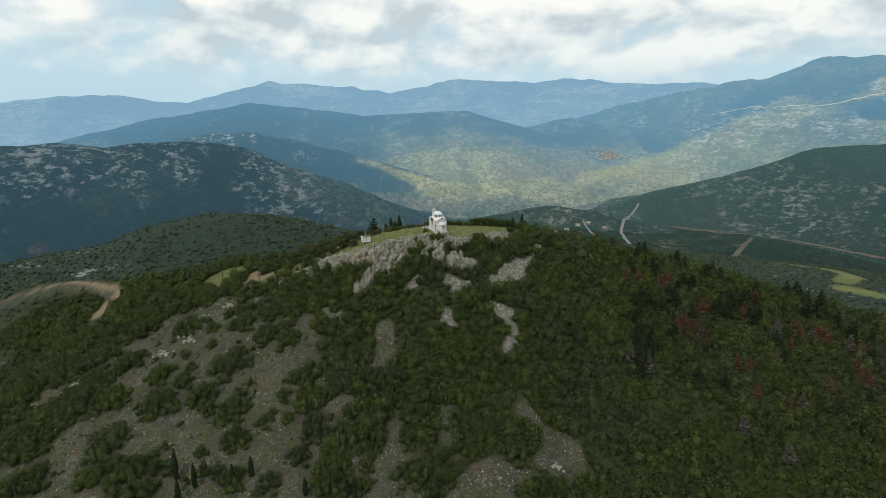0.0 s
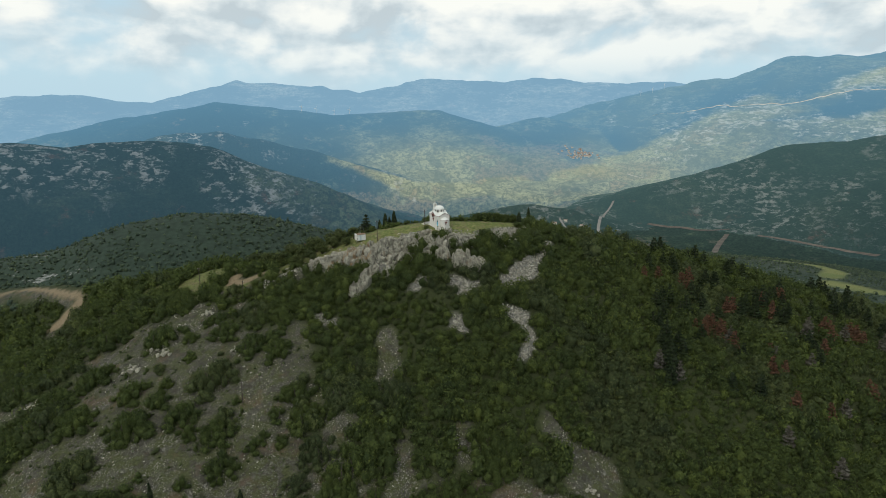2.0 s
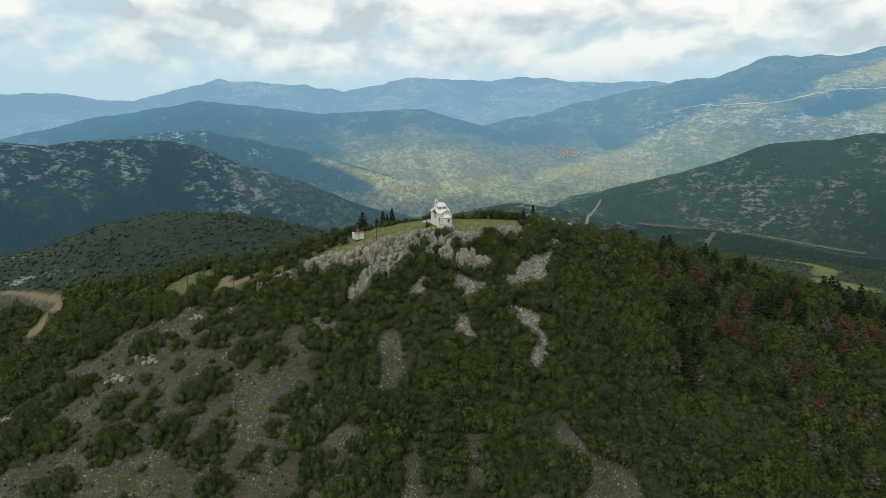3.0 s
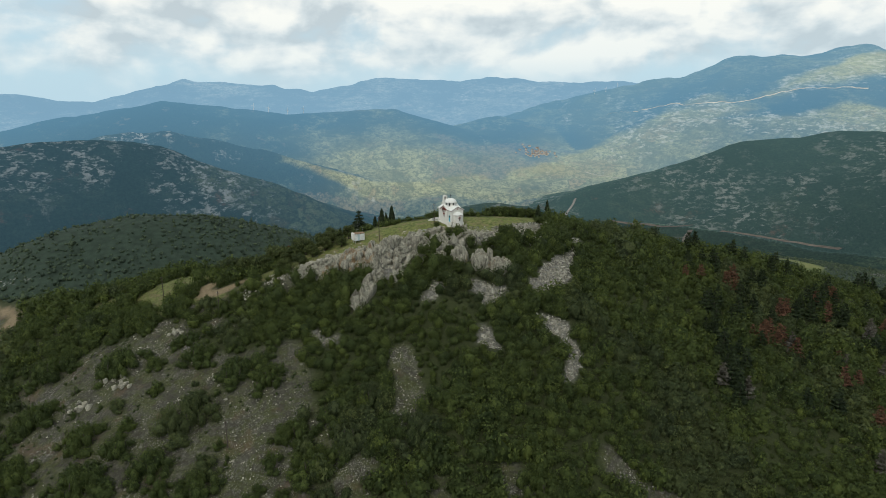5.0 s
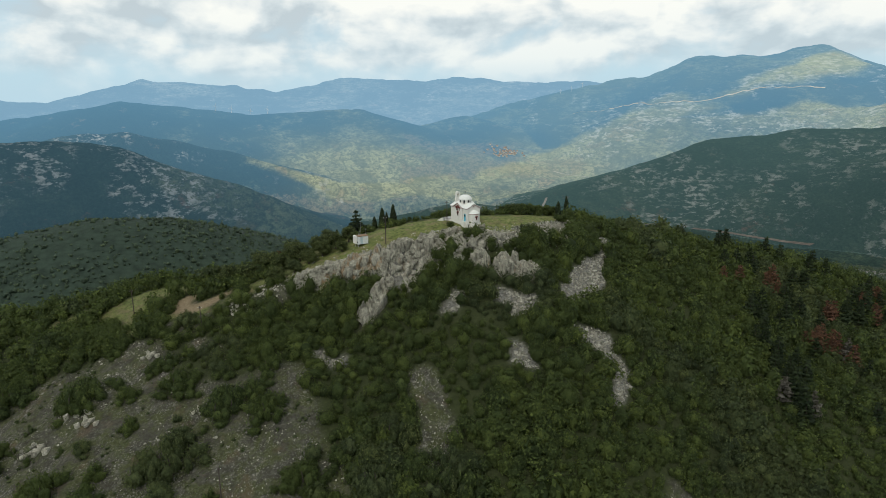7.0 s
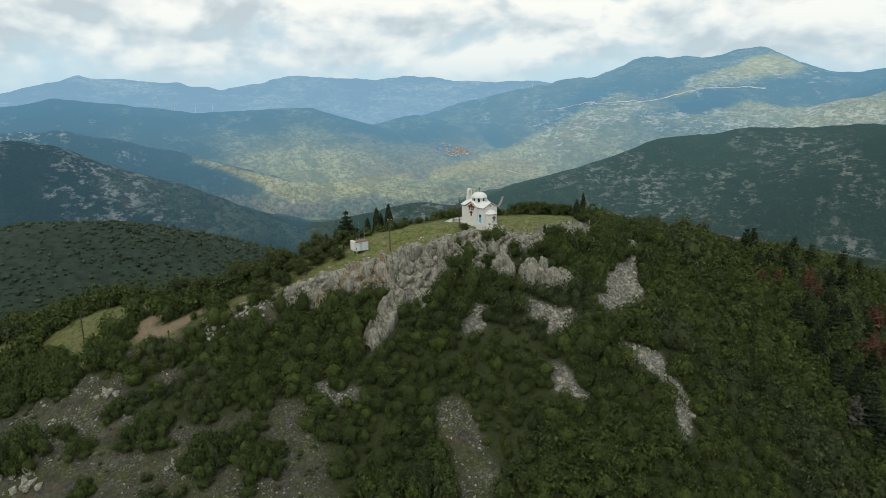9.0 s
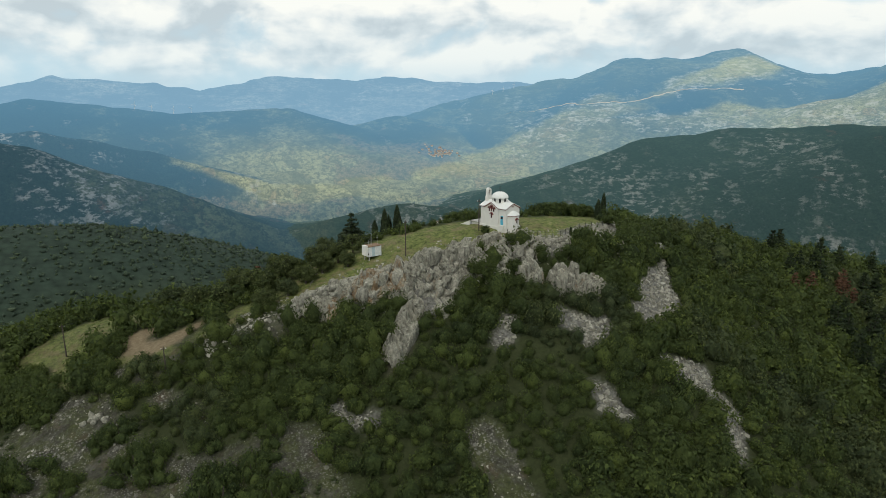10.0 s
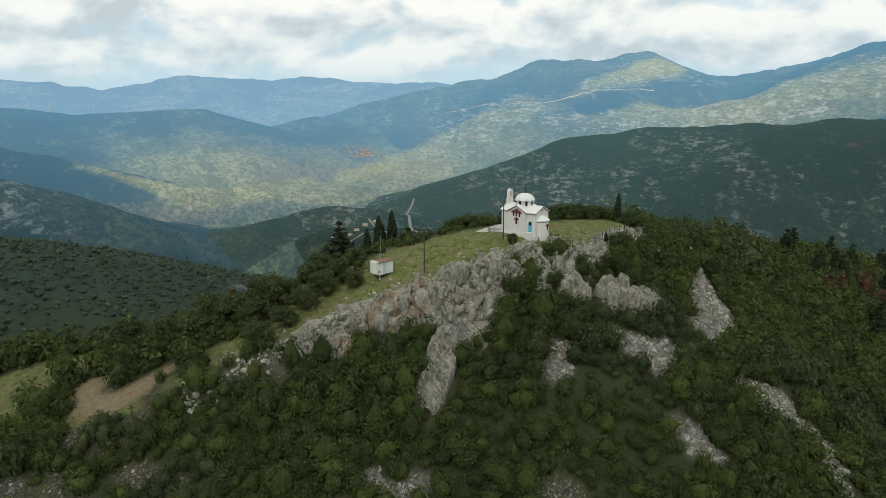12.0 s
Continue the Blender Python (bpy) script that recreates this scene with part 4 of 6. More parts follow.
def oak_clump(x, y, reach, seed):
    """A broad evergreen oak: several stems under a dome of many rounded leafy boughs."""
    rng = np.random.default_rng(seed)
    z = float(land(np.array([x]), np.array([y]))[0])
    near = land(np.array([x + 1.5, x - 1.5, x, x]), np.array([y, y, y + 1.5, y - 1.5]))
    gx, gy = (near[0] - near[1]) / 3, (near[2] - near[3]) / 3
    high = min(1.5 + 0.50 * reach, 5.2)
    grey = seed % 5 == 0
    tree = thing("oak_shrub", pose(x, y, z), ("rounded grey-green" if grey else "rounded dark green") + (" oak clump" if reach > 4 else " oak shrub") + " on open stony ground", "shrub", "oak shrubs on the stony slope")
    for k in range(1 + (reach > 3) + (reach > 6)):
        bm = trunk_mesh(high * 0.6, 0.10 + 0.02 * reach, 7, rng.uniform(-0.4, 0.4))
        bm.transform(Matrix.Translation((rng.uniform(-0.3, 0.3) * reach * (k > 0), rng.uniform(-0.3, 0.3) * reach * (k > 0), 0)))
        part("trunk", bm, M_BARK, tree)
    out, tones, own = [], [], rng.uniform(0.15, 0.6)
    size = min(0.62 * reach, 0.85 + 0.10 * reach)
    count = max(2, int(1.15 * (reach / size) ** 2))
    squash, turn = rng.uniform(0.72, 1.0), rng.uniform(0, 3.14)
    for k in range(count):
        d = math.sqrt((k + 0.35) / count)
        a = k * 2.39996 + rng.normal() * 0.25
        d = d * (1 + 0.15 * math.sin(3 * a + seed) + 0.10 * math.sin(5 * a))
        px, py = (reach - 0.7 * size) * d * math.cos(a), (reach - 0.7 * size) * d * math.sin(a) * squash
        px, py = px * math.cos(turn) - py * math.sin(turn), px * math.sin(turn) + py * math.cos(turn)
        s = size * rng.uniform(0.75, 1.25)
        top = max(1.1 * s, high * (1 - 0.75 * d ** 2.4) * rng.uniform(0.8, 1.1))
        v, f = OAK_KINDS[int(rng.integers(len(OAK_KINDS)))]
        b = rng.uniform(0, 6.28)
        q = np.stack([v[:, 0] * math.cos(b) - v[:, 1] * math.sin(b), v[:, 0] * math.sin(b) + v[:, 1] * math.cos(b), v[:, 2]], -1)
        q = q * (s, s, top / 1.25) + (px, py, gx * px + gy * py - 0.15)
        out.append((q, f))
        tones.append(np.full(len(v), own + rng.uniform(-0.09, 0.3)))
    v, f = join(out)
    mesh = array_mesh("crown", v, f, True)
    part("crown", with_tone(mesh, tones), M_OLIVE if grey else M_LEAF, tree)


def cypress_mesh(seed, height, width, count):
    """Many small upright clumps wrapped round a slender spindle."""
    rng = np.random.default_rng(seed)
    out = []
    v0, f0 = BALLS[1]
    for k in range(count):
        t = (k + rng.random()) / count
        r = width * 0.5 * (math.sin(math.pi * min(1, t * 0.78 + 0.22)) ** 0.8) * rng.uniform(0.72, 1.08)
        a = k * 2.399 + rng.normal() * 0.3
        s = width * 0.20 * rng.uniform(0.7, 1.3) * (1 - 0.45 * t)
        q = v0 * (1 + rng.normal(size=(len(v0), 1)) * 0.16) * (s, s, s * 2.1)
        out.append((q + (math.cos(a) * r * 0.8, math.sin(a) * r * 0.8, 0.25 + t * (height - 0.6)), f0))
    tip = v0 * (width * 0.09, width * 0.09, height * 0.06) + (0, 0, height * 0.965)
    out.append((tip, f0))
    p = np.concatenate([o[0] for o in out])
    rngv = rng.integers(0, len(p), count * 4)
    u = rng.normal(size=(count * 4, 3)) * (0.5, 0.5, 1.2)
    u /= np.linalg.norm(u, axis=1)[:, None]
    w = rng.normal(size=(count * 4, 3)) * 0.5
    s = 0.16
    lv = np.stack([p[rngv] - w * s, p[rngv] + w * s, p[rngv] + u * s * 2], 1).reshape(-1, 3)
    out.append((lv, np.arange(len(lv)).reshape(-1, 3)))
    return join(out)


def trunk_mesh(h, r, sides=8, lean=0.0):
    bm = bmesh.new()
    rings = []
    for k in range(5):
        t = k / 4
        rings.append([bm.verts.new((math.cos(6.283 * i / sides) * r * (1 - 0.7 * t) + lean * t * t, math.sin(6.283 * i / sides) * r * (1 - 0.7 * t), -0.6 + t * (h + 0.6))) for i in range(sides)])
    for a, b in zip(rings, rings[1:]):
        for i in range(sides):
            bm.faces.new((a[i], a[(i + 1) % sides], b[(i + 1) % sides], b[i]))
    return bm


def cypress(x, y, height, width, seed, z=None):
    tree = thing("cypress", pose(x, y, float(land(np.array([x]), np.array([y]))[0]) if z is None else z), "slender dark green cypress on the grassy hilltop", "tree", "cypresses")
    part("trunk", trunk_mesh(height * 0.8, width * 0.08), M_BARK, tree)
    v, f = cypress_mesh(seed, height, width, int(90 + height * 8))
    part("crown", array_mesh("crown", v, f), M_CYPRESS, tree)
    return tree


def pine_mesh(seed, height, width, tiers):
    """Whorls of drooping boughs made of flattened clumps, with gaps between the tiers."""
    rng = np.random.default_rng(seed)
    v0, f0 = BALLS[1]
    out = []
    for k in range(tiers):
        t = (k + 0.5) / tiers
        reach = width * 0.5 * (1 - t) ** 0.8 * rng.uniform(0.8, 1.15) + 0.02 * height
        boughs = max(4, int(9 * (1 - t) + 3))
        for j in range(boughs):
            a = 6.283 * j / boughs + k * 0.9 + rng.normal() * 0.2
            for u in ((0.45, 0.85) if tiers > 6 else (0.68,)):
                s = reach * 0.36 * rng.uniform(0.7, 1.2)
                q = v0 * (1 + rng.normal(size=(len(v0), 1)) * 0.2) * (s, s, s * 0.5)
                out.append((q + (math.cos(a) * reach * u, math.sin(a) * reach * u, height * (0.12 + 0.86 * t) - 0.2 * reach * u), f0))
    p = np.concatenate([o[0] for o in out])
    n = len(out) * (8 if tiers > 6 else 6)
    i = rng.integers(0, len(p), n)
    s = min(0.18, 0.035 * height)
    u, w = rng.normal(size=(n, 3)) * s, rng.normal(size=(n, 3)) * s
    lv = np.stack([p[i] - u, p[i] + u, p[i] + w * 1.6], 1).reshape(-1, 3)
    out.append((lv, np.arange(len(lv)).reshape(-1, 3)))
    return join(out)


def pine(x, y, height, width, seed, material, label, group, tiers=9):
    z = float(land(np.array([x]), np.array([y]))[0])
    tree = thing("pine", pose(x, y, z), label, "tree", group)
    part("trunk", trunk_mesh(height * 0.9, 0.03 * height), M_BARK, tree)
    v, f = pine_mesh(seed, height, width, tiers)
    part("crown", array_mesh("crown", v, f), material, tree)
    return tree


TREE_KINDS = [crown_kind(s, 16, 1, 300, 0.12) for s in range(152, 160)]


def broad_tree(x, y, radius, height, seed, material, label, group, category="tree"):
    """A short trunk with limbs under a crown of several bulging clumps."""
    rng = np.random.default_rng(seed)
    z = float(land(np.array([x]), np.array([y]))[0])
    tree = thing("broadleaf_tree", pose(x, y, z), label, category, group)
    part("trunk", trunk_mesh(height * 0.6, 0.09 * radius + 0.05), M_BARK, tree)
    out = []
    for k in range(11):
        t = (k + 0.5) / 11
        a, ring = k * 2.39996 + rng.normal() * 0.3, math.sqrt(1 - (2 * t - 1) ** 2 * 0.85)
        q = radius * rng.uniform(0.40, 0.56)
        v, f = TREE_KINDS[int(rng.integers(len(TREE_KINDS)))]
        b = rng.uniform(0, 6.28)
        p = np.stack([v[:, 0] * math.cos(b) - v[:, 1] * math.sin(b), v[:, 0] * math.sin(b) + v[:, 1] * math.cos(b), v[:, 2]], -1)
        out.append((p * (q, q, q * 0.95) + (math.cos(a) * ring * radius * 0.58, math.sin(a) * ring * radius * 0.58, height * (0.14 + 0.60 * t)), f))
    v, f = join(out)
    part("crown", array_mesh("crown", v, f, True), material, tree)
    return tree


slope_shrubs()
for k, (ox, oy, reach) in enumerate(OAKS_WEST + OAKS_SIDE + OAKS_LOW + OAKS_MORE):
    oak_clump(ox, oy, 1.1 * reach, 1200 + k)
small = np.random.default_rng(77)
for k in range(170):
    ox, oy = small.uniform(-150, 32), small.uniform(150, 228)
    if open_slope(np.array([ox]), np.array([oy]))[0] > 0.7 and (k % 3 == 0 or bumps(np.array([ox]), np.array([oy]), 20, 58, 2)[0] > 0.1):
        oak_clump(ox, oy, small.uniform(0.7, 2.0), 1400 + k)


def slope_pines():
    """Young pines on the eastern slope, green ones, rust-red dead ones and a few bare grey ones."""
    rng = np.random.default_rng(33)
    kinds = []
    for k in range(9):
        mat, label = ((M_CYPRESS, "green young pine in the oak scrub"), (M_DEAD, "dead pine with rust-red needles in the scrub"), (M_BARE, "bare grey dead pine in the scrub"))[0 if k < 4 else 1 if k < 7 else 2]
        v, f = pine_mesh(500 + k, 1.0, 0.66, 6)
        crown = array_mesh("crown", v, f)
        crown.materials.append(mat)
        base = thing("pine", pose(0, 0, 0), label, "tree", "pines on the eastern slope")
        part("trunk", trunk_mesh(0.9, 0.02), M_BARK, base)
        part("crown", crown, None, base)
        kinds.append([base, False])
    spots = []
    for cx, cy, n in ((81, 216, 5), (89, 213, 5), (98, 205, 3), (82, 234, 3), (138, 220, 4), (141, 202, 4), (130, 221, 3), (110, 228, 3), (120, 212, 2), (104, 190, 2), (96, 225, 2), (118, 236, 3), (70, 236, 2), (150, 214, 3), (128, 196, 2)):
        spots += [(cx + rng.normal() * 2.2, cy + rng.normal() * 2.2, 4 + int(rng.integers(3))) for q in range(n)]
    for q in range(14):
        spots.append((rng.uniform(60, 150), rng.uniform(165, 225), 7 + q % 2))
    for q in range(110):
        px, py = rng.uniform(62, 165), rng.uniform(178, 256)
        if bumps(np.array([px]), np.array([py]), 26, 84, 2)[0] + (py - 205) / 60 > -0.1:
            spots.append((px, py, int(rng.integers(4))))
    for px, py, k in spots:
        h = rng.uniform(4.6, 7.2)
        m = pose(px, py, float(land(np.array([px]), np.array([py]))[0]), 0, 0, rng.uniform(0, 360)) @ Matrix.Diagonal((h, h, h, 1))
        if kinds[k][1]:
            copy_thing(kinds[k][0], m @ Matrix.Diagonal((1 / h, 1 / h, 1 / h, 1)))
        else:
            kinds[k][0].matrix_world, kinds[k][1] = m, True


slope_pines()


def far_woods():
    """Low rounded crowns over the slopes behind and beside the hill."""
    rng = np.random.default_rng(9)
    kinds = [crown_kind(s, 10, 1, 8, 0.26) for s in range(160, 168)]
    x, y = (np.concatenate(p) for p in zip(jittered(-440, 0, 200, 660, 3.7, rng), jittered(0, 620, 200, 900, 4.3, rng)))
    inside = (x > -168) & (x < 172) & (y < 267)
    keep = ~inside & (np.abs(np.degrees(np.arctan2(x, y))) < 50) & (rng.random(len(x)) < 0.85 + 0.5 * bumps(x, y, 60, 91, 3))
    keep &= (strips(x, y, SAND + GRASS + MEADOWS, 7) < 0.3) & (strips(x, y + 5, SAND) < 0.3) & (strips(x, y + 10, SAND) < 0.3)
    keep &= (land(x, y) > -215) & ((y < 660) | (x > 200)) & (np.hypot(x, y) < 980)
    keep &= ~((x > -35) & (x < 95) & (y > 280) & (y < 520))
    x, y = x[keep], y[keep]
    tones = []
    v, f = scatter(kinds, x, y, 1.1 + 1.5 * rng.random(len(x)) ** 2, rng, tones=tones)
    tagged(part("far_woods", with_tone(array_mesh("far_woods", v, f, True), tones), M_WOODS), "dark evergreen woods on the slopes around the hill", "woods", kind="stuff")


far_woods()

for x, y, h, w, s in ((-22.9, 269.1, 7.9, 2.0, 1), (-19.5, 270.6, 8.4, 2.1, 2), (-21.4, 271.5, 6.6, 1.6, 3), (-25.2, 270.0, 6.2, 1.7, 4), (-28.6, 271.5, 5.6, 1.6, 5),
                      (27.4, 256.3, 4.9, 1.6, 6), (31.9, 261.7, 6.6, 1.4, 7), (11.0, 238.4, 2.2, 0.55, 8), (-36.5, 262.0, 4.8, 1.5, 9)):
    cypress(x, y, h, w, s)
for x, y, h, w, s in ((-74.0, 156.6, 9.5, 1.5, 11), (-68.2, 154.5, 7.5, 1.4, 12), (-57.8, 154.3, 6.5, 1.6, 13), (-53.2, 156.2, 6.0, 1.5, 14), (-37.6, 151.0, 5.5, 1.3, 15), (-26.2, 149.6, 6.0, 1.3, 16),
                      (-24.2, 149.0, 6.4, 1.3, 17), (-71.2, 150.5, 6.5, 1.5, 18)):
    tagged(cypress(x, y, h, w, s), "slender dark cypress on the stony lower slope")
for x, y, h, w, s in ((-30.5, 271.5, 11.0, 8.0, 21), (-49.0, 268.0, 6.2, 3.6, 22), (-70.0, 264.0, 5.0, 3.6, 23), (-58.0, 260.0, 5.6, 3.6, 24), (-14.0, 276.0, 6.0, 3.6, 25)):
    pine(x, y, h, w, s, M_CYPRESS, "dark green conifer behind the grassy hilltop", "conifers")
for x, y, r, h, s in ((-33.5, 249.5, 1.8, 4.2, 31), (-37.0, 246.5, 1.9, 3.8, 32), (-40.5, 244.0, 2.1, 3.8, 33), (-44.0, 242.0, 2.0, 3.4, 34), (-41.0, 249.0, 2.4, 4.4, 35), (-46.5, 247.5, 2.6, 4.4, 36),
                      (-51.0, 245.0, 2.4, 3.8, 37), (-54.0, 251.0, 2.8, 4.4, 38), (-60.0, 249.0, 2.6, 3.6, 39), (-65.0, 253.0, 2.8, 4.0, 40), (-52.0, 238.0, 2.2, 3.2, 43), (-38.5, 253.0, 2.2, 4.6, 45),
                      (-48.5, 252.5, 2.6, 4.8, 46), (-57.0, 256.0, 2.8, 4.8, 47), (-70.5, 257.0, 2.8, 4.4, 48), (-35.5, 243.0, 1.5, 2.6, 71), (-47.5, 239.5, 1.8, 2.8, 72)):
    broad_tree(x, y, r * 1.2, h * 1.1, s, M_FRESH if s < 40 or s % 3 else M_OLIVE, "rounded light green broadleaf tree beside the grassy hilltop", "hilltop trees")
for x, y, r, h, s in ((-6.5, 267.5, 2.4, 5.2, 51), (-3.8, 269.0, 2.8, 6.0, 52), (-1.0, 270.0, 2.8, 6.2, 53), (2.0, 271.5, 2.6, 6.0, 54), (4.6, 273.0, 2.4, 5.4, 50), (13.3, 258.0, 2.2, 2.7, 55), (16.2, 258.8, 2.3, 2.8, 56), (19.0, 259.6, 2.3, 2.8, 57),
                      (22.0, 260.6, 2.2, 2.6, 58), (25.0, 261.4, 2.2, 2.6, 59), (27.6, 262.3, 2.2, 2.4, 60)):
    broad_tree(x, y, r, h, s, M_LEAF, "dark rounded evergreen oak behind the grassy hilltop", "hilltop trees")
broad_tree(-7.4, 240.8, 1.1, 1.9, 61, M_LEAF, "small round dark shrub beside the white chapel", "chapel shrub", "shrub")
for x, y, r, h, s in ((-12.3, 231.6, 1.8, 2.8, 73), (-9.0, 227.6, 2.3, 3.2, 74), (-10.5, 230.5, 2.0, 3.0, 62), (-4.6, 233.5, 1.6, 3.0, 63), (-5.0, 230.5, 1.8, 3.0, 64), (12.5, 236.0, 2.4, 3.0, 65), (8.5, 233.0, 2.2, 3.0, 66), (-6.5, 226.5, 2.4, 3.4, 69), (-3.5, 224.5, 2.2, 3.0, 70), (26.0, 249.0, 1.8, 2.2, 67), (36.0, 250.5, 2.0, 2.4, 68)):
    broad_tree(x, y, r, h, s, M_LEAF, "dark green oak shrub rooted between the rocks", "shrubs on the rocks", "shrub")


pine(-53.0, 262.0, 5.6, 3.0, 26, M_DEAD, "dead conifer with rust-red needles behind the hilltop", "conifers")


def low_scrub():
    """Knee-high tufts over the open stony ground."""
    rng = np.random.default_rng(15)
    kinds = [crown_kind(s, 6, 1, 30, 0.2) for s in range(400, 408)]
    x, y = rng.uniform(-155, 36, 9000), rng.uniform(150, 236, 9000)
    bare = open_slope(x, y) * (strips(x, y, SAND) < 0.2) * (1 - 0.35 * strips(x, y, BARE))
    keep = rng.random(9000) < bare * ease(-0.5, 0.5, bumps(x, y, 9, 95, 3)) * 0.8
    x, y = x[keep], y[keep]
    v, f = scatter(kinds, x, y, 0.18 + 0.6 * rng.random(len(x)) ** 2.5, rng)
    tagged(part("low_scrub", array_mesh("low_scrub", v, f), M_OLIVE), "low green tufts dotted over the stony slope", "scrub", kind="stuff")


low_scrub()


# ---- rocks ----
def block_mesh(seed, points=22, power=3.2):
    """A weathered limestone block: a faceted, rounded lump about 1 m in half size."""
    rng = np.random.default_rng(seed)
    d = rng.normal(size=(points, 3))
    d /= np.linalg.norm(d, axis=1)[:, None]
    p = d / (np.abs(d) ** power).sum(1)[:, None] ** (1 / power) * rng.uniform(0.82, 1.06, (points, 1))
    bm = bmesh.new()
    for q in p:
        bm.verts.new(q)
    res = bmesh.ops.convex_hull(bm, input=bm.verts)
    bmesh.ops.delete(bm, geom=[g for g in res["geom_interior"] if isinstance(g, bmesh.types.BMVert)], context="VERTS")
    bmesh.ops.recalc_face_normals(bm, faces=bm.faces)
    mesh = bpy.data.meshes.new("rock")
    bm.to_mesh(mesh)
    bm.free()
    mesh.materials.append(M_ROCK)
    return mesh


BLOCKS = [block_mesh(700 + s) for s in range(16)]


def crag(name, label, places):
    """A rock outcrop of many blocks: (x, y, z, half sizes, turns)."""
    x0, y0 = sum(p[0] for p in places) / len(places), sum(p[1] for p in places) / len(places)
    z0 = float(land(np.array([x0]), np.array([y0]))[0])
    base = thing(name, pose(x0, y0, z0), label, "rocks")
    for k, (x, y, z, size, turn) in enumerate(places):
        ob = part("rock", BLOCKS[(k * 7 + len(places)) % 16], None, base)
        ob.matrix_local = pose(x - x0, y - y0, z - z0, *turn) @ Matrix.Diagonal((*size, 1))
    return base


def face_blocks(x0, x1, step, tiers, seed, proud=0.5, scale=1.0, y_off=0.0):
    rng = np.random.default_rng(seed)
    out = []
    for x in np.arange(x0, x1, step):
        face = float(along(FACE, np.array([x]))[0])
        for k in range(tiers):
            t = (k + rng.uniform(0.1, 0.9)) / tiers
            yr = float(along(RIM_Y, np.array([x]))[0]) + 1.8 * float(bumps(np.array([x]), np.array([0.0]), 9, 5, 2)[0])
            px = x + rng.uniform(-0.6, 0.6) * step - t * 1.6
            py = yr - t * 4.2 + y_off + rng.uniform(-0.5, 0.5)
            pz = float(land(np.array([px]), np.array([py]))[0])
            s = scale * rng.uniform(0.75, 1.35) * (0.75 + 0.06 * face)
            out.append((px, py, pz + rng.uniform(-0.5, 0.15) * s + (proud * s if k == 0 else 0.0), (s * rng.uniform(0.7, 1.1), s * rng.uniform(0.6, 0.9), s * rng.uniform(1.0, 1.7)),
                        (rng.uniform(-22, 8), 26 + rng.uniform(-14, 14), rng.uniform(-25, 25))))
    return out


RUSTY = [(-39, 232.5, -29, 233, 2.0), (3, 226, 6, 225, 0.8)]


def cracked(u, v, size, seed, stretch=2.1, turn=0.6):
    """Blocks of broken rock: for every place its block's own number, and how near the joint is."""
    c, s = math.cos(turn), math.sin(turn)
    p, q = (u * c + v * s) / size, (v * c - u * s) / (size * stretch)
    ip, iq = np.floor(p), np.floor(q)
    f1, f2, own = np.full(np.shape(p), 9.0), np.full(np.shape(p), 9.0), np.zeros(np.shape(p))
    for dp in (-1, 0, 1):
        for dq in (-1, 0, 1):
            a, b = ip + dp, iq + dq
            d = np.hypot(a + 0.15 + 0.7 * lattice(a, b, seed) - p, b + 0.15 + 0.7 * lattice(a, b, seed + 1) - q)
            own = np.where(d < f1, lattice(a, b, seed + 2), own)
            f2 = np.where(d < f1, f1, np.minimum(f2, d))
            f1 = np.minimum(f1, d)
    return own, f2 - f1


def broken(u, v, seed, coarse=2.2, fine=0.8, turn=0.6):
    """Relief of jointed limestone in metres, outward."""
    a, ea = cracked(u + 0.5 * bumps(u, v, 2.5, seed + 9, 3), v, coarse, seed, 2.6, turn)
    b, eb = cracked(u, v + 0.2 * bumps(u, v, 1, seed + 8, 2), fine, seed + 20, 1.7, turn - 0.4)
    return 1.5 * a + 0.6 * b - 0.8 * (1 - ease(0, 0.22, ea)) - 0.4 * (1 - ease(0, 0.24, eb)) + 0.22 * bumps(u, v, 1.1, seed + 5, 4)


def rock_sheet(name, label, x, y, strength, seed, lean=(0.0, -0.75, 0.45), coarse=2.2, fine=0.8, turn=0.6, rise=None):
    """A face of jointed rock laid over the ground along a grid of places."""
    z = land(x, y)
    h = broken(x + 0.3 * y, z * 1.15 - 0.6 * y, seed, coarse, fine, turn) * strength - 0.5 * (1 - np.clip(strength * 2, 0, 1))
    px, py, pz = x + lean[0] * h, y + lean[1] * h, z + lean[2] * h + (0 if rise is None else rise)
    v = np.stack([px, py, pz], -1).reshape(-1, 3)
    n, m = x.shape
    i = (np.arange(n - 1)[:, None] * m + np.arange(m - 1)[None]).ravel()
    base = thing(name, pose(float(x.mean()), float(y.mean()), float(z.min())), label, "rocks")
    v, f = v - np.array(base.location), np.stack([i, i + 1, i + m + 1, i + m], -1)
    count = max(2, m // 30)
    for k in range(count):
        sub = f[(i % m) * count // m == k]
        used, inv = np.unique(sub, return_inverse=True)
        mesh = array_mesh("rock_face", v[used], inv.reshape(sub.shape))
        stain = strips(x.ravel()[used], y.ravel()[used], RUSTY, 2.0)
        mesh.attributes.new("rust", "FLOAT", "POINT").data.foreach_set("value", stain.astype(np.float32))
        part("rock_face", mesh, M_ROCK, base)
    return base


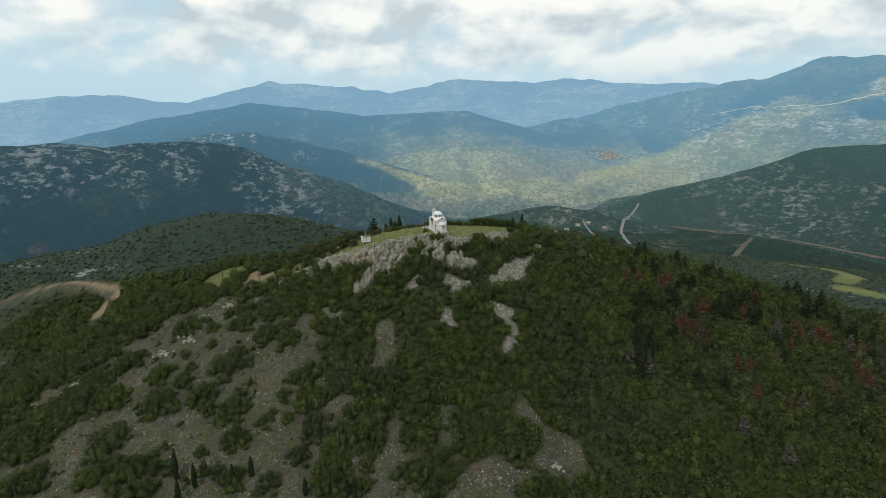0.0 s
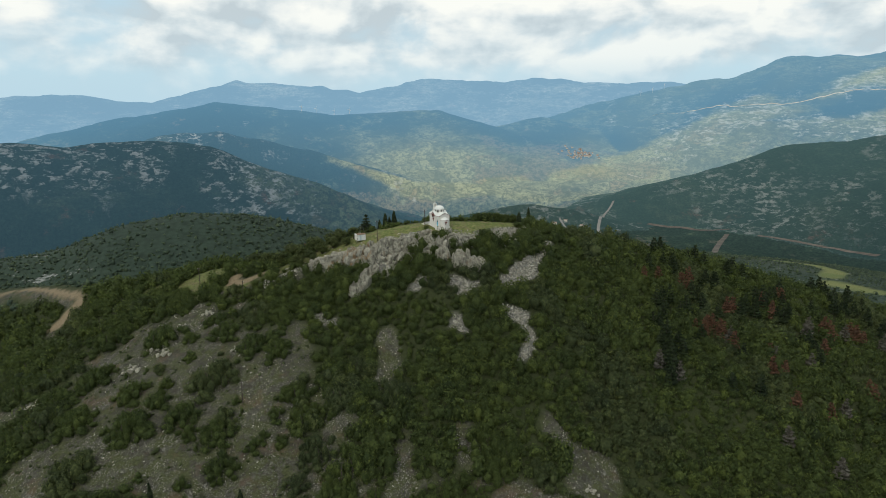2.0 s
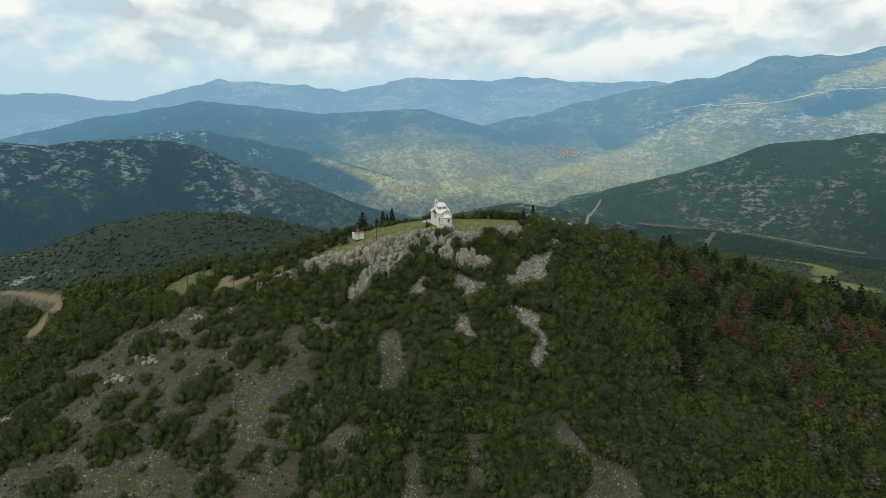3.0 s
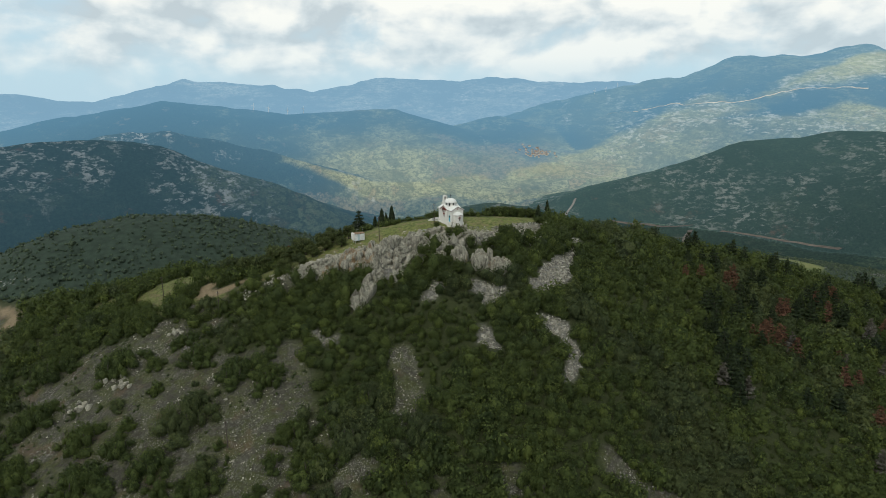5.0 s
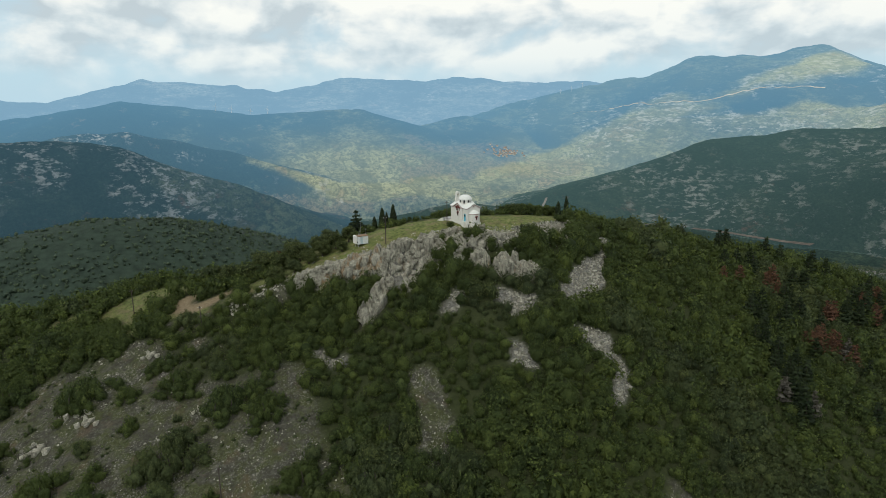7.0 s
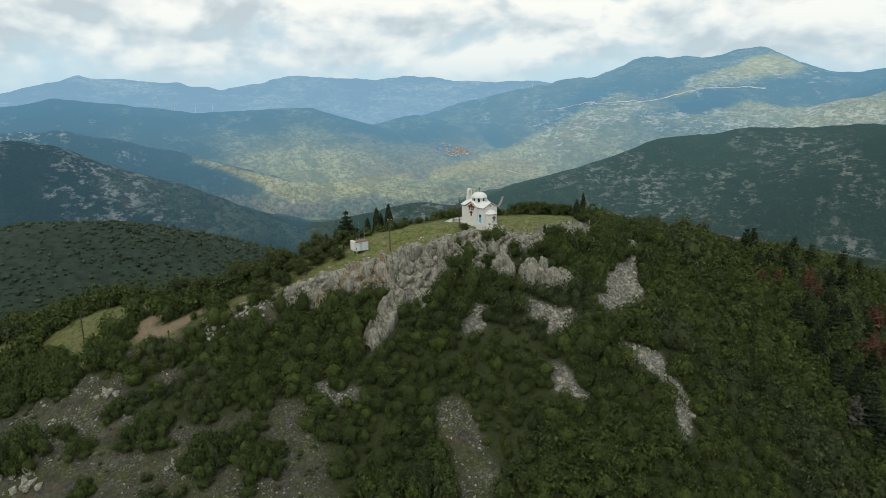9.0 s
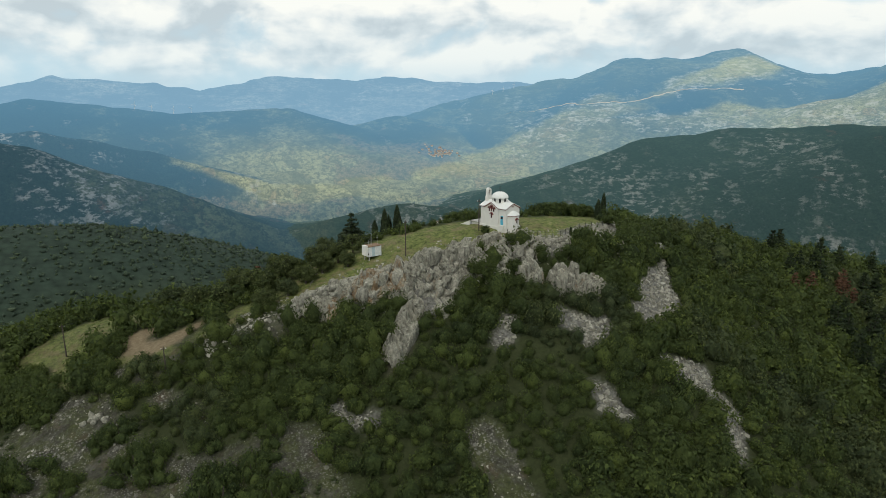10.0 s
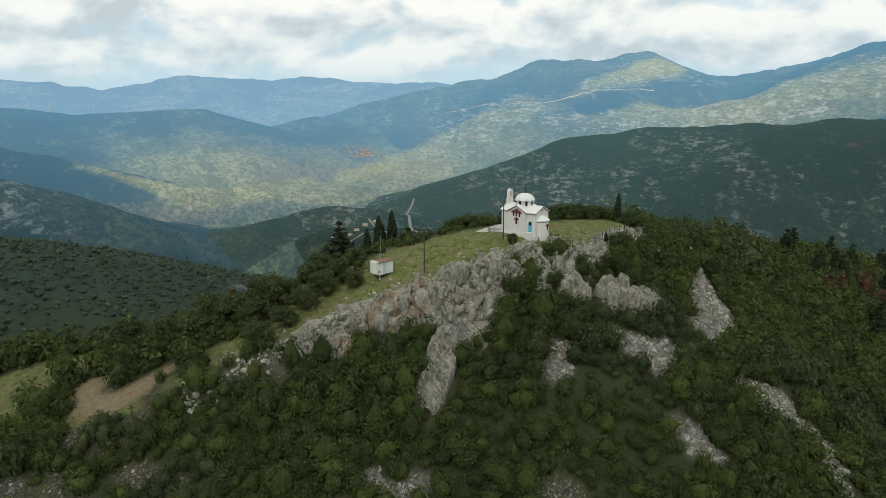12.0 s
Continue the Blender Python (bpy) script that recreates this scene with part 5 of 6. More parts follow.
def rim_face():
    xs, ss = np.arange(-52, 4, 0.22), np.concatenate([np.arange(-3.2, 0, 0.25), np.arange(0, 5.0, 0.12), np.arange(5.0, 11, 0.24)])
    x, s = np.meshgrid(xs, ss)
    yr = along(RIM_Y, x) + 1.8 * bumps(x, 0 * x, 9, 5, 2) * ease(-75, -45, x) * (1 - ease(15, 40, x))
    foot = face_foot(x)
    strength = np.maximum(0.5, 0.68 + 0.45 * bumps(x, 0 * x, 10, 79, 3)) * ease(-3.2, -0.6, s + 1.4 * bumps(x, s, 4, 78, 2)) * (1 - ease(foot, foot + 1.6, s)) * ease(-52, -44, x) * (1 - ease(-2, 4, x))
    return rock_sheet("rock_crag", "grey jointed limestone face below the grassy hilltop, partly rust-stained", x, yr - s, strength, 140)


def mound(name, label, cx, cy, rx, ry, turn, top, seed, coarse=1.8):
    """A rock outcrop standing out of the slope."""
    u, w = np.meshgrid(np.linspace(-1, 1, int(rx * 11)), np.linspace(-1, 1, int(ry * 11)))
    d = np.sqrt(u * u + w * w)
    c, s = math.cos(turn), math.sin(turn)
    x, y = cx + u * rx * c - w * ry * s, cy + u * rx * s + w * ry * c
    own, _ = cracked(x, y, coarse, seed + 50, 1.3, turn + 0.4)
    body = (1 - ease(0.70, 1.0, d + 0.20 * bumps(x, y, 2.5, seed, 2)))
    rise = body * top * (0.35 + 0.75 * own) - 0.35 * (1 - np.clip(body * 3, 0, 1))
    return rock_sheet(name, label, x, y, body, seed, (0.1, -0.5, 0.5), coarse, coarse * 0.42, 0.6, rise)


def face_rocks(x0, x1, seed):
    """Separate blocks that make up the face, leaning the way its beds dip."""
    rng = np.random.default_rng(seed)
    out = []
    for x in np.arange(x0, x1, 1.2):
        foot = float(face_foot(np.array([x]))[0])
        for s in np.arange(-0.6, foot + 0.9, 1.3):
            px, t = x + rng.uniform(-0.6, 0.6), s + rng.uniform(-0.6, 0.6)
            yr = float(along(RIM_Y, np.array([px]))[0]) + 1.8 * float(bumps(np.array([px]), np.array([0.0]), 9, 5, 2)[0])
            py = yr - t
            if float(bumps(np.array([px]), np.array([2.0 * py]), 6, 35, 2)[0]) < -0.30:
                continue
            size = rng.uniform(0.35, 0.9) * (1.7 if rng.random() < 0.25 else 1.0)
            lift = 0.55 * (t > -0.2)
            out.append((px, py - 0.9 * lift, float(land(np.array([px]), np.array([py]))[0]) + 0.1 * size + 0.8 * lift, (size * rng.uniform(0.75, 1.15), size * rng.uniform(0.6, 0.9), size * rng.uniform(1.0, 1.7)),
                        (rng.uniform(-25, 5), 24 + rng.uniform(-12, 12), rng.uniform(-30, 30))))
    return out


rim_face()
for x0, x1, seed in ((-47, -37, 31), (-37, -24, 32), (-24, -11, 33), (-11, 1, 34)):
    crag("rock_crag", "stacked blocks of weathered limestone along the hilltop face", face_rocks(x0, x1, seed))
for cx, cy, rx, ry, turn, top, seed in ((-8.0, 236.6, 3.6, 1.9, 0.15, 1.5, 201), (-14.5, 236.2, 3.4, 2.0, -0.1, 1.3, 207), (-21.0, 235.6, 3.6, 2.2, 0.1, 1.2, 213), (-27.0, 232.4, 2.6, 2.8, 0.3, 2.2, 219),
                                        (-33.5, 234.2, 3.0, 1.6, 0.0, 1.0, 225), (-41.0, 232.8, 3.2, 1.6, 0.1, 0.9, 231), (-2.4, 235.2, 1.8, 1.5, 0.4, 1.0, 237)):
    mound("rock_outcrop", "weathered limestone outcrop on the hilltop edge", cx, cy, rx, ry, turn, top, seed, 1.3)
mound("rock_crag", "broken grey limestone spires below the chapel", -2.2, 228.6, 3.0, 3.2, 0.2, 2.6, 160, 1.2)
mound("rock_crag", "tall split limestone spires below the chapel", 3.4, 226.4, 3.4, 2.8, 0.1, 3.4, 165, 1.1)
mound("rock_crag", "stepped grey limestone outcrop below the chapel", 8.4, 225.0, 4.0, 2.6, -0.15, 2.0, 170, 1.0)
mound("rock_slab", "pale limestone buttress running down from the rock face into the scrub", -28.3, 224.4, 3.0, 7.2, -0.62, 2.0, 180, 1.5)
mound("rock_outcrop", "low grey rock beside the chapel apse", -0.2, 238.6, 2.0, 1.2, 0.6, 1.1, 190, 0.9)
crag("boulder_group", "large limestone boulders along the hilltop edge", face_blocks(-48, -3, 1.5, 1, 3, 0.1, 0.7) + face_blocks(-2, 26, 0.7, 3, 4, 0.0, 0.5, 1.0))
crag("boulder_group", "fallen limestone boulders below the rock face", face_blocks(-46, 0, 2.2, 1, 5, -0.2, 0.6, -5.5))
for k, (bx, by, s) in enumerate(((-92, 214, 1.5), (-89, 210, 1.2), (-98, 207, 1.4), (-125, 203, 1.6), (-118, 201, 1.2), (-80, 226, 1.1), (-56, 239.5, 0.7), (31, 160, 0.9), (-33, 236, 0.8), (-66, 206, 0.8))):
    crag("boulder_group", "grey limestone boulders in stony ground", [
        (bx + 2.2 * s * math.cos(2.4 * q) * (q / 6), by + 1.2 * s * math.sin(2.4 * q) * (q / 6), float(land(np.array([bx + 2.2 * s * math.cos(2.4 * q) * (q / 6)]), np.array([by + 1.2 * s * math.sin(2.4 * q) * (q / 6)]))[0]) + 0.1 * s,
         (s * (0.5 + 0.12 * ((q * 5 + k) % 4)), s * 0.5, s * (0.4 + 0.1 * ((q + k) % 3))), (8 * q, 12, 50 * q)) for q in range(7)])


def stone_field():
    """Loose pale stones on the screes and bare patches."""
    rng = np.random.default_rng(12)
    kinds = []
    for s in range(10):
        m = block_mesh(900 + s, 9, 2.4)
        v = np.array([p.co[:] for p in m.vertices])
        kinds.append((v, np.array([list(p.vertices)[:3] for p in m.polygons])))
    out = []
    for table, per, lo, hi in ((SCREE, 7.5, 0.16, 0.62), (BARE, 1.1, 0.06, 0.34)):
        xs, ys = [], []
        for ax, ay, bx, by, w in table:
            n = int((math.hypot(bx - ax, by - ay) + w) * w * 2 * per)
            t = rng.random(n)
            xs.append(ax + (bx - ax) * t + rng.uniform(-w, w, n) * 1.4)
            ys.append(ay + (by - ay) * t + rng.uniform(-w, w, n) * 1.4)
        x, y = np.concatenate(xs), np.concatenate(ys)
        keep = rng.random(len(x)) < strips(x, y, table)
        x, y = x[keep], y[keep]
        out.append(scatter(kinds, x, y, lo + (hi - lo) * rng.random(len(x)) ** 2.5, rng, 0.1))
    # edge of the hilltop
    x = rng.uniform(-64, 34, 2400)
    y = along(RIM_Y, x) + rng.normal(size=2400) * 2.2
    out.append(scatter(kinds, x, y, 0.10 + 0.55 * rng.random(2400) ** 3, rng, 0.1))
    x, y = rng.uniform(-150, 34, 9000), rng.uniform(150, 245, 9000)
    keep = (shrub_cover(x, y) < 0.5) & (rng.random(9000) < 0.08 + 0.55 * bumps(x, y, 14, 97, 3))
    x, y = x[keep], y[keep]
    out.append(scatter(kinds, x, y, 0.08 + 0.55 * rng.random(len(x)) ** 4, rng, 0.1))
    v, f = join(out)
    tagged(part("scree_stones", array_mesh("scree_stones", v, f), M_STONE), "loose pale limestone rubble on the slopes", "stones", kind="stuff")


stone_field()


# ---- the chapel ----
def prism(bm, outline, m, depth):
    """Extrude an outline of (x, z) along y by depth, at the pose m."""
    a = [bm.verts.new(m @ Vector((x, 0, z))) for x, z in outline]
    b = [bm.verts.new(m @ Vector((x, depth, z))) for x, z in outline]
    bm.faces.new(a[::-1])
    bm.faces.new(b)
    for i in range(len(a)):
        j = (i + 1) % len(a)
        bm.faces.new((a[i], a[j], b[j], b[i]))
    return bm


def box(x0, x1, y0, y1, z0, z1, bevel=0.0, bm=None):
    bm = bm or bmesh.new()
    res = bmesh.ops.create_cube(bm, size=1, matrix=Matrix.Translation(((x0 + x1) / 2, (y0 + y1) / 2, (z0 + z1) / 2)) @ Matrix.Diagonal((x1 - x0, y1 - y0, z1 - z0, 1)))
    if bevel:
        edges = list({e for v in res["verts"] for e in v.link_edges})
        bmesh.ops.bevel(bm, geom=edges, offset=bevel, segments=2, affect="EDGES", profile=0.5)
    return bm


def arch_outline(w, h, n=9):
    """An opening with a round head, its foot at 0."""
    r = w / 2
    return [(-r, 0), (r, 0)] + [(r * math.cos(math.pi * k / n), h - r + r * math.sin(math.pi * k / n)) for k in range(n + 1)]


def band_outline(w, h, thick, drop, n=9):
    """A band over a round head, with short hooks at its ends."""
    r, q = w / 2, w / 2 + thick
    c = h - r
    hook = thick * 0.7
    outer = [(q + hook, c - drop), (q + hook, c - drop + thick), (q, c - drop + thick)] + [(q * math.cos(math.pi * k / n), c + q * math.sin(math.pi * k / n)) for k in range(n + 1)] + [(-q, c - drop + thick), (-q - hook, c - drop + thick), (-q - hook, c - drop)]
    inner = [(-r, c - drop)] + [(-r * math.cos(math.pi * k / n), c + r * math.sin(math.pi * k / n)) for k in range(n + 1)] + [(r, c - drop)]
    return outer + inner


def arched_window(parent, m, w, h, band=True):
    """A dark pane set in a frame, under a red band. m: foot of the window, -y outward."""
    frame_ob = part("window", prism(bmesh.new(), arch_outline(w + 0.1, h + 0.05), m @ Matrix.Translation((0, -0.03, -0.02)), 0.10), M_WHITE, parent)
    part("pane", prism(bmesh.new(), arch_outline(w, h), m @ Matrix.Translation((0, -0.05, 0.02)), 0.08), M_GLASS, frame_ob, "dark window glass")
    bar = box(-0.02, 0.02, -0.065, -0.04, 0.02, h - 0.04)
    box(-w / 2, w / 2, -0.065, -0.04, h * 0.5 - 0.02, h * 0.5 + 0.02, 0, bar)
    bar.transform(m)
    part("glazing_bar", bar, M_RED, frame_ob, "thin dark red glazing bars")
    if band:
        part("window_band", prism(bmesh.new(), band_outline(w + 0.10, h + 0.08, 0.17, 0.10), m @ Matrix.Translation((0, -0.09, 0)), 0.12), M_RED, parent, "dark red hood over the window")


def gable_roof(x0, x1, y_half, eave, ridge, over, thick, axis):
    """Two sloping slabs along x (axis 'x') or y."""
    bm = bmesh.new()
    rise = (ridge - eave) / y_half
    e = eave - over * rise
    out = [(-y_half - over, e), (0, ridge), (y_half + over, e), (y_half + over, e + thick), (0, ridge + thick), (-y_half - over, e + thick)]
    m = Matrix.Translation((0, x0, 0)) if axis == "y" else pose(x0, 0, 0, 0, 0, -90) @ Matrix.Diagonal((-1, 1, 1, 1))
    prism(bm, out, m, x1 - x0)
    return bm


CHAPEL = pose(-2.72, 244.53, 1.30, 0, 0, -65.6)
TURN_X = pose(0, 0, 0, 0, 0, -90) @ Matrix.Diagonal((-1, 1, 1, 1))


def chapel():
    c = thing("chapel", CHAPEL, "small whitewashed domed chapel with red trim on a grassy hilltop", "chapel")
    W, E, H, A, T = -3.66, 3.78, 2.03, 2.25, 1.95
    eave, ridge = 4.04, 5.02
    nave = prism(bmesh.new(), [(-H, -2.2), (H, -2.2), (H, eave), (0, ridge), (-H, eave)], Matrix.Translation((W, 0, 0)) @ TURN_X, E - W)
    part("wall", nave, M_WHITE, c, "whitewashed nave walls with gabled ends")
    arm = prism(bmesh.new(), [(-T, -2.2), (T, -2.2), (T, eave), (0, ridge + 0.06), (-T, eave)], Matrix.Translation((-0.15, -A, 0)), 2 * A)
    part("wall", arm, M_WHITE, c, "whitewashed cross arm with gabled ends")
    part("roof", gable_roof(W - 0.2, E + 0.2, H, eave + 0.01, ridge + 0.02, 0.22, 0.12, "x"), M_ROOF, c, "white rendered gabled roof")
    bm = gable_roof(-A - 0.22, A + 0.22, T, eave + 0.02, ridge + 0.10, 0.22, 0.13, "y")
    bm.transform(Matrix.Translation((-0.15, 0, 0)))
    part("roof", bm, M_ROOF, c, "white rendered gabled roof")
    # red lines under the eaves
    drop = 0.22 * (ridge - eave) / T
    for sgn in (-1, 1):
        lo, hi = eave - drop - 0.14, ridge - 0.04
        bm = prism(bmesh.new(), [(-T - 0.2, lo), (0, hi), (T + 0.2, lo), (T + 0.2, lo + 0.13), (0, hi + 0.13), (-T - 0.2, lo + 0.13)], Matrix.Translation((-0.15, sgn * (A + 0.1) - 0.06, 0)), 0.12)
        part("eave_trim", bm, M_RED, c, "dark red line under the roof edge")
        for x0, x1 in ((T + 0.1, E + 0.14), (W - 0.14, -T - 0.4)):
            part("eave_trim", box(x0, x1, sgn * (H + 0.08) - 0.05, sgn * (H + 0.08) + 0.05, eave - 0.22, eave - 0.09), M_RED, c, "dark red line under the roof edge")
    for x in (W - 0.12, E + 0.04):
        lo, hi = eave - 0.22, ridge - 0.12
        bm = prism(bmesh.new(), [(-H - 0.18, lo), (0, hi), (H + 0.18, lo), (H + 0.18, lo + 0.13), (0, hi + 0.13), (-H - 0.18, lo + 0.13)], Matrix.Translation((x, 0, 0)) @ TURN_X, 0.10)
        part("eave_trim", bm, M_RED, c, "dark red line under the roof edge")
    part("plinth", box(W - 0.1, E + 0.1, -A - 0.08, A + 0.08, -2.2, 0.12, 0.04), M_WHITE, c, "whitewashed plinth")
    # drum and dome
    bm = bmesh.new()
    bmesh.ops.create_cone(bm, cap_ends=True, segments=32, radius1=1.52, radius2=1.52, depth=2.1, matrix=pose(0, 0, 5.0))
    drum = part("drum", bm, M_WHITE, c, "white round drum under the dome")
    n, rows, foot, top = 96, 16, 5.66, 7.12
    bm = bmesh.new()
    grid = []
    for k in range(rows + 1):
        t = k / rows
        ring = []
        for i in range(n):
            a = 6.28318 * i / n
            wave = abs(math.cos(4 * a))
            edge = 1.84 - 0.03 * wave
            low = foot + 0.30 * math.sqrt(wave) * (1 - t) ** 2.2
            r = edge * (math.cos(t * math.pi / 2) ** 0.80) if t < 1 else 0.02
            ring.append(bm.verts.new((r * math.cos(a), r * math.sin(a), low + (top - foot) * math.sin(t * math.pi / 2) ** 1.25)))
        grid.append(ring)
    under = [bm.verts.new((1.50 * math.cos(6.28318 * i / n), 1.50 * math.sin(6.28318 * i / n), grid[0][i].co.z - 0.10)) for i in range(n)]
    for a, b in zip([under] + grid, grid):
        if a is not b:
            for i in range(n):
                bm.faces.new((a[i], a[(i + 1) % n], b[(i + 1) % n], b[i]))
    for a, b in zip(grid, grid[1:]):
        for i in range(n):
            if not bm.faces.get((a[i], a[(i + 1) % n], b[(i + 1) % n], b[i])):
                bm.faces.new((a[i], a[(i + 1) % n], b[(i + 1) % n], b[i]))
    bm.faces.new(grid[-1])
    dome = part("dome", bm, M_ROOF, c, "white dome with a scalloped eave")
    for f in dome.data.polygons:
        f.use_smooth = True
    for k in range(8):
        m = pose(0, 0, 4.96, 0, 0, 45 * k) @ Matrix.Translation((0, -1.50, 0))
        part("drum_window", prism(bmesh.new(), arch_outline(0.44, 0.88), m @ Matrix.Translation((0, -0.03, 0)), 0.10), M_GLASS, drum, "dark arched drum window")
    cross = box(-0.04, 0.04, -0.04, 0.04, 7.05, 8.22)
    box(-0.04, 0.04, -0.28, 0.28, 7.82, 7.90, 0, cross)
    bmesh.ops.create_uvsphere(cross, u_segments=10, v_segments=6, radius=0.12, matrix=pose(0, 0, 7.18))
    part("cross", cross, M_DARK, c, "dark metal cross on the dome")
    # apse with a half-cone roof
    steps = [math.pi * (k / 16 - 0.5) for k in range(17)]

    def ring_at(bm, grow, z):
        return [bm.verts.new((E + 1.2 * math.cos(a) * grow, 1.42 * math.sin(a) * grow, z)) for a in steps]

    def shell(bm, rings, caps=True):
        for a, b in zip(rings, rings[1:]):
            for i in range(16):
                bm.faces.new((a[i], a[i + 1], b[i + 1], b[i]))
        if caps:
            bm.faces.new(rings[0][::-1]), bm.faces.new(rings[-1])
        return bm

    bm = bmesh.new()
    part("apse", shell(bm, [ring_at(bm, 1, -2.2), ring_at(bm, 1, 2.62)]), M_WHITE, c, "round whitewashed apse")
    bm = bmesh.new()
    part("apse_roof", shell(bm, [ring_at(bm, 1.13, 2.58), ring_at(bm, 1.13, 2.72), ring_at(bm, 0.62, 3.25), ring_at(bm, 0.05, 3.55)]), M_ROOF, c, "white half-cone roof of the apse")
    bm = bmesh.new()
    part("eave_trim", shell(bm, [ring_at(bm, 1.06, 2.46), ring_at(bm, 1.06, 2.58)]), M_RED, c, "dark red line under the apse roof")
    arched_window(c, pose(E + 1.2, 0, 1.0, 0, 0, 90), 0.32, 0.9)
    bm = bmesh.new()
    bmesh.ops.create_cone(bm, cap_ends=True, segments=16, radius1=0.15, radius2=0.15, depth=0.12, matrix=pose(E + 0.02, 0, 4.35, 0, 90, 0))
    part("vent", bm, M_RED, c, "small round dark red opening in the gable")
    # windows of both arms
    for turn in (0, 180):
        m = pose(0, 0, 0, 0, 0, turn)
        for dx, h in ((-0.64, 0.86), (0, 1.22), (0.64, 0.86)):
            arched_window(c, m @ Matrix.Translation((dx - 0.15, -A - 0.01, 3.10)), 0.36, h)
        arched_window(c, m @ Matrix.Translation((-0.15, -A - 0.01, 1.72)), 0.42, 1.02)
    # blue side door with its white surround and step
    y = -H
    door = part("door", box(2.36, 3.10, y - 0.10, y + 0.02, 0.62, 2.52, 0.01), M_BLUE, c, "closed pale blue door")
    for x in (2.44, 2.77):
        part("door_panel", box(x, x + 0.25, y - 0.13, y - 0.09, 0.75, 1.7, 0.01), M_BLUE, door)
    part("pane", box(2.44, 3.02, y - 0.125, y - 0.09, 1.85, 2.38), M_GLASS, door, "dark door glass")
    part("handle", box(3.00, 3.04, y - 0.16, y - 0.10, 1.5, 1.62, 0.008), M_STEEL, door, "metal handle")
    for x0, x1, z0, z1 in ((2.26, 2.36, 0.62, 2.62), (3.10, 3.20, 0.62, 2.62), (2.36, 3.10, 2.52, 2.62)):
        part("door_frame", box(x0, x1, y - 0.08, y + 0.03, z0, z1), M_WHITE, c)
    part("doorstep", box(2.1, 3.4, y - 0.75, y, -1.2, 0.6, 0.03), M_WHITE, c, "whitewashed doorstep")
    # entrance
    door = part("door", box(W - 0.1, W + 0.02, -0.5, 0.5, 0.45, 2.5, 0.01), M_BLUE, c, "closed pale blue entrance door")
    part("handle", box(W - 0.16, W - 0.10, 0.36, 0.40, 1.4, 1.54, 0.008), M_STEEL, door, "metal handle")
    # bell gable over the west end
    bm = bmesh.new()
    m = Matrix.Translation((W - 0.02, 0, 0)) @ TURN_X
    prism(bm, [(-0.72, 3.6), (0.72, 3.6), (0.72, 5.75), (0.56, 5.95), (0.26, 6.0), (-0.26, 6.0), (-0.56, 5.95), (-0.72, 5.75)], m, 0.58)
    head = [(0.56 * math.cos(math.pi * k / 10), 7.02 + 0.60 * math.sin(math.pi * k / 10)) for k in range(11)]
    inner = [(-0.26 * math.cos(math.pi * k / 10), 6.90 + 0.26 * math.sin(math.pi * k / 10)) for k in range(11)]
    prism(bm, [(0.56, 5.95)] + head + [(-0.56, 5.95), (-0.26, 6.0)] + inner + [(0.26, 6.0)], m, 0.58)
    part("bell_gable", bm, M_WHITE, c, "white bell gable with an arched opening")
    bell = bmesh.new()
    bmesh.ops.create_cone(bell, cap_ends=True, segments=16, radius1=0.2, radius2=0.09, depth=0.34, matrix=pose(W + 0.27, 0, 6.72))
    box(W + 0.24, W + 0.30, -0.27, 0.27, 6.90, 6.96, 0, bell)
    part("bell", bell, M_BRONZE, c, "small bronze bell")
    return c


chapel()


def ground_at(x, y):
    return float(land(np.array([float(x)]), np.array([float(y)]))[0])


def porch():
    """The concrete terrace slab and the pale ramp on the entrance side."""
    p = thing("porch", CHAPEL, "flat concrete terrace slab beside the chapel entrance", "porch")
    part("slab", box(-6.3, -3.74, -2.6, 1.2, 0.26, 0.42, 0.02), M_CONCRETE, p)
    part("wall", box(-6.1, -3.78, -2.3, 0.9, -3.0, 0.26, 0.02), M_WHITE, p, "low whitewashed retaining wall")
    r = thing("ramp", CHAPEL, "pale concrete ramp leading up to the chapel terrace", "ramp")
    part("deck", prism(bmesh.new(), [(-10.6, -3.0), (-6.3, -3.0), (-6.3, 0.25), (-10.6, -1.55)], Matrix.Translation((0, -2.7, 0)), 2.4), M_GRAVEL, r)
    part("kerb", prism(bmesh.new(), [(-10.7, -3.0), (-6.3, -3.0), (-6.3, 0.37), (-10.7, -1.43)], Matrix.Translation((0, -2.86, 0)), 0.14), M_WHITE, r, "whitewashed kerb")


porch()


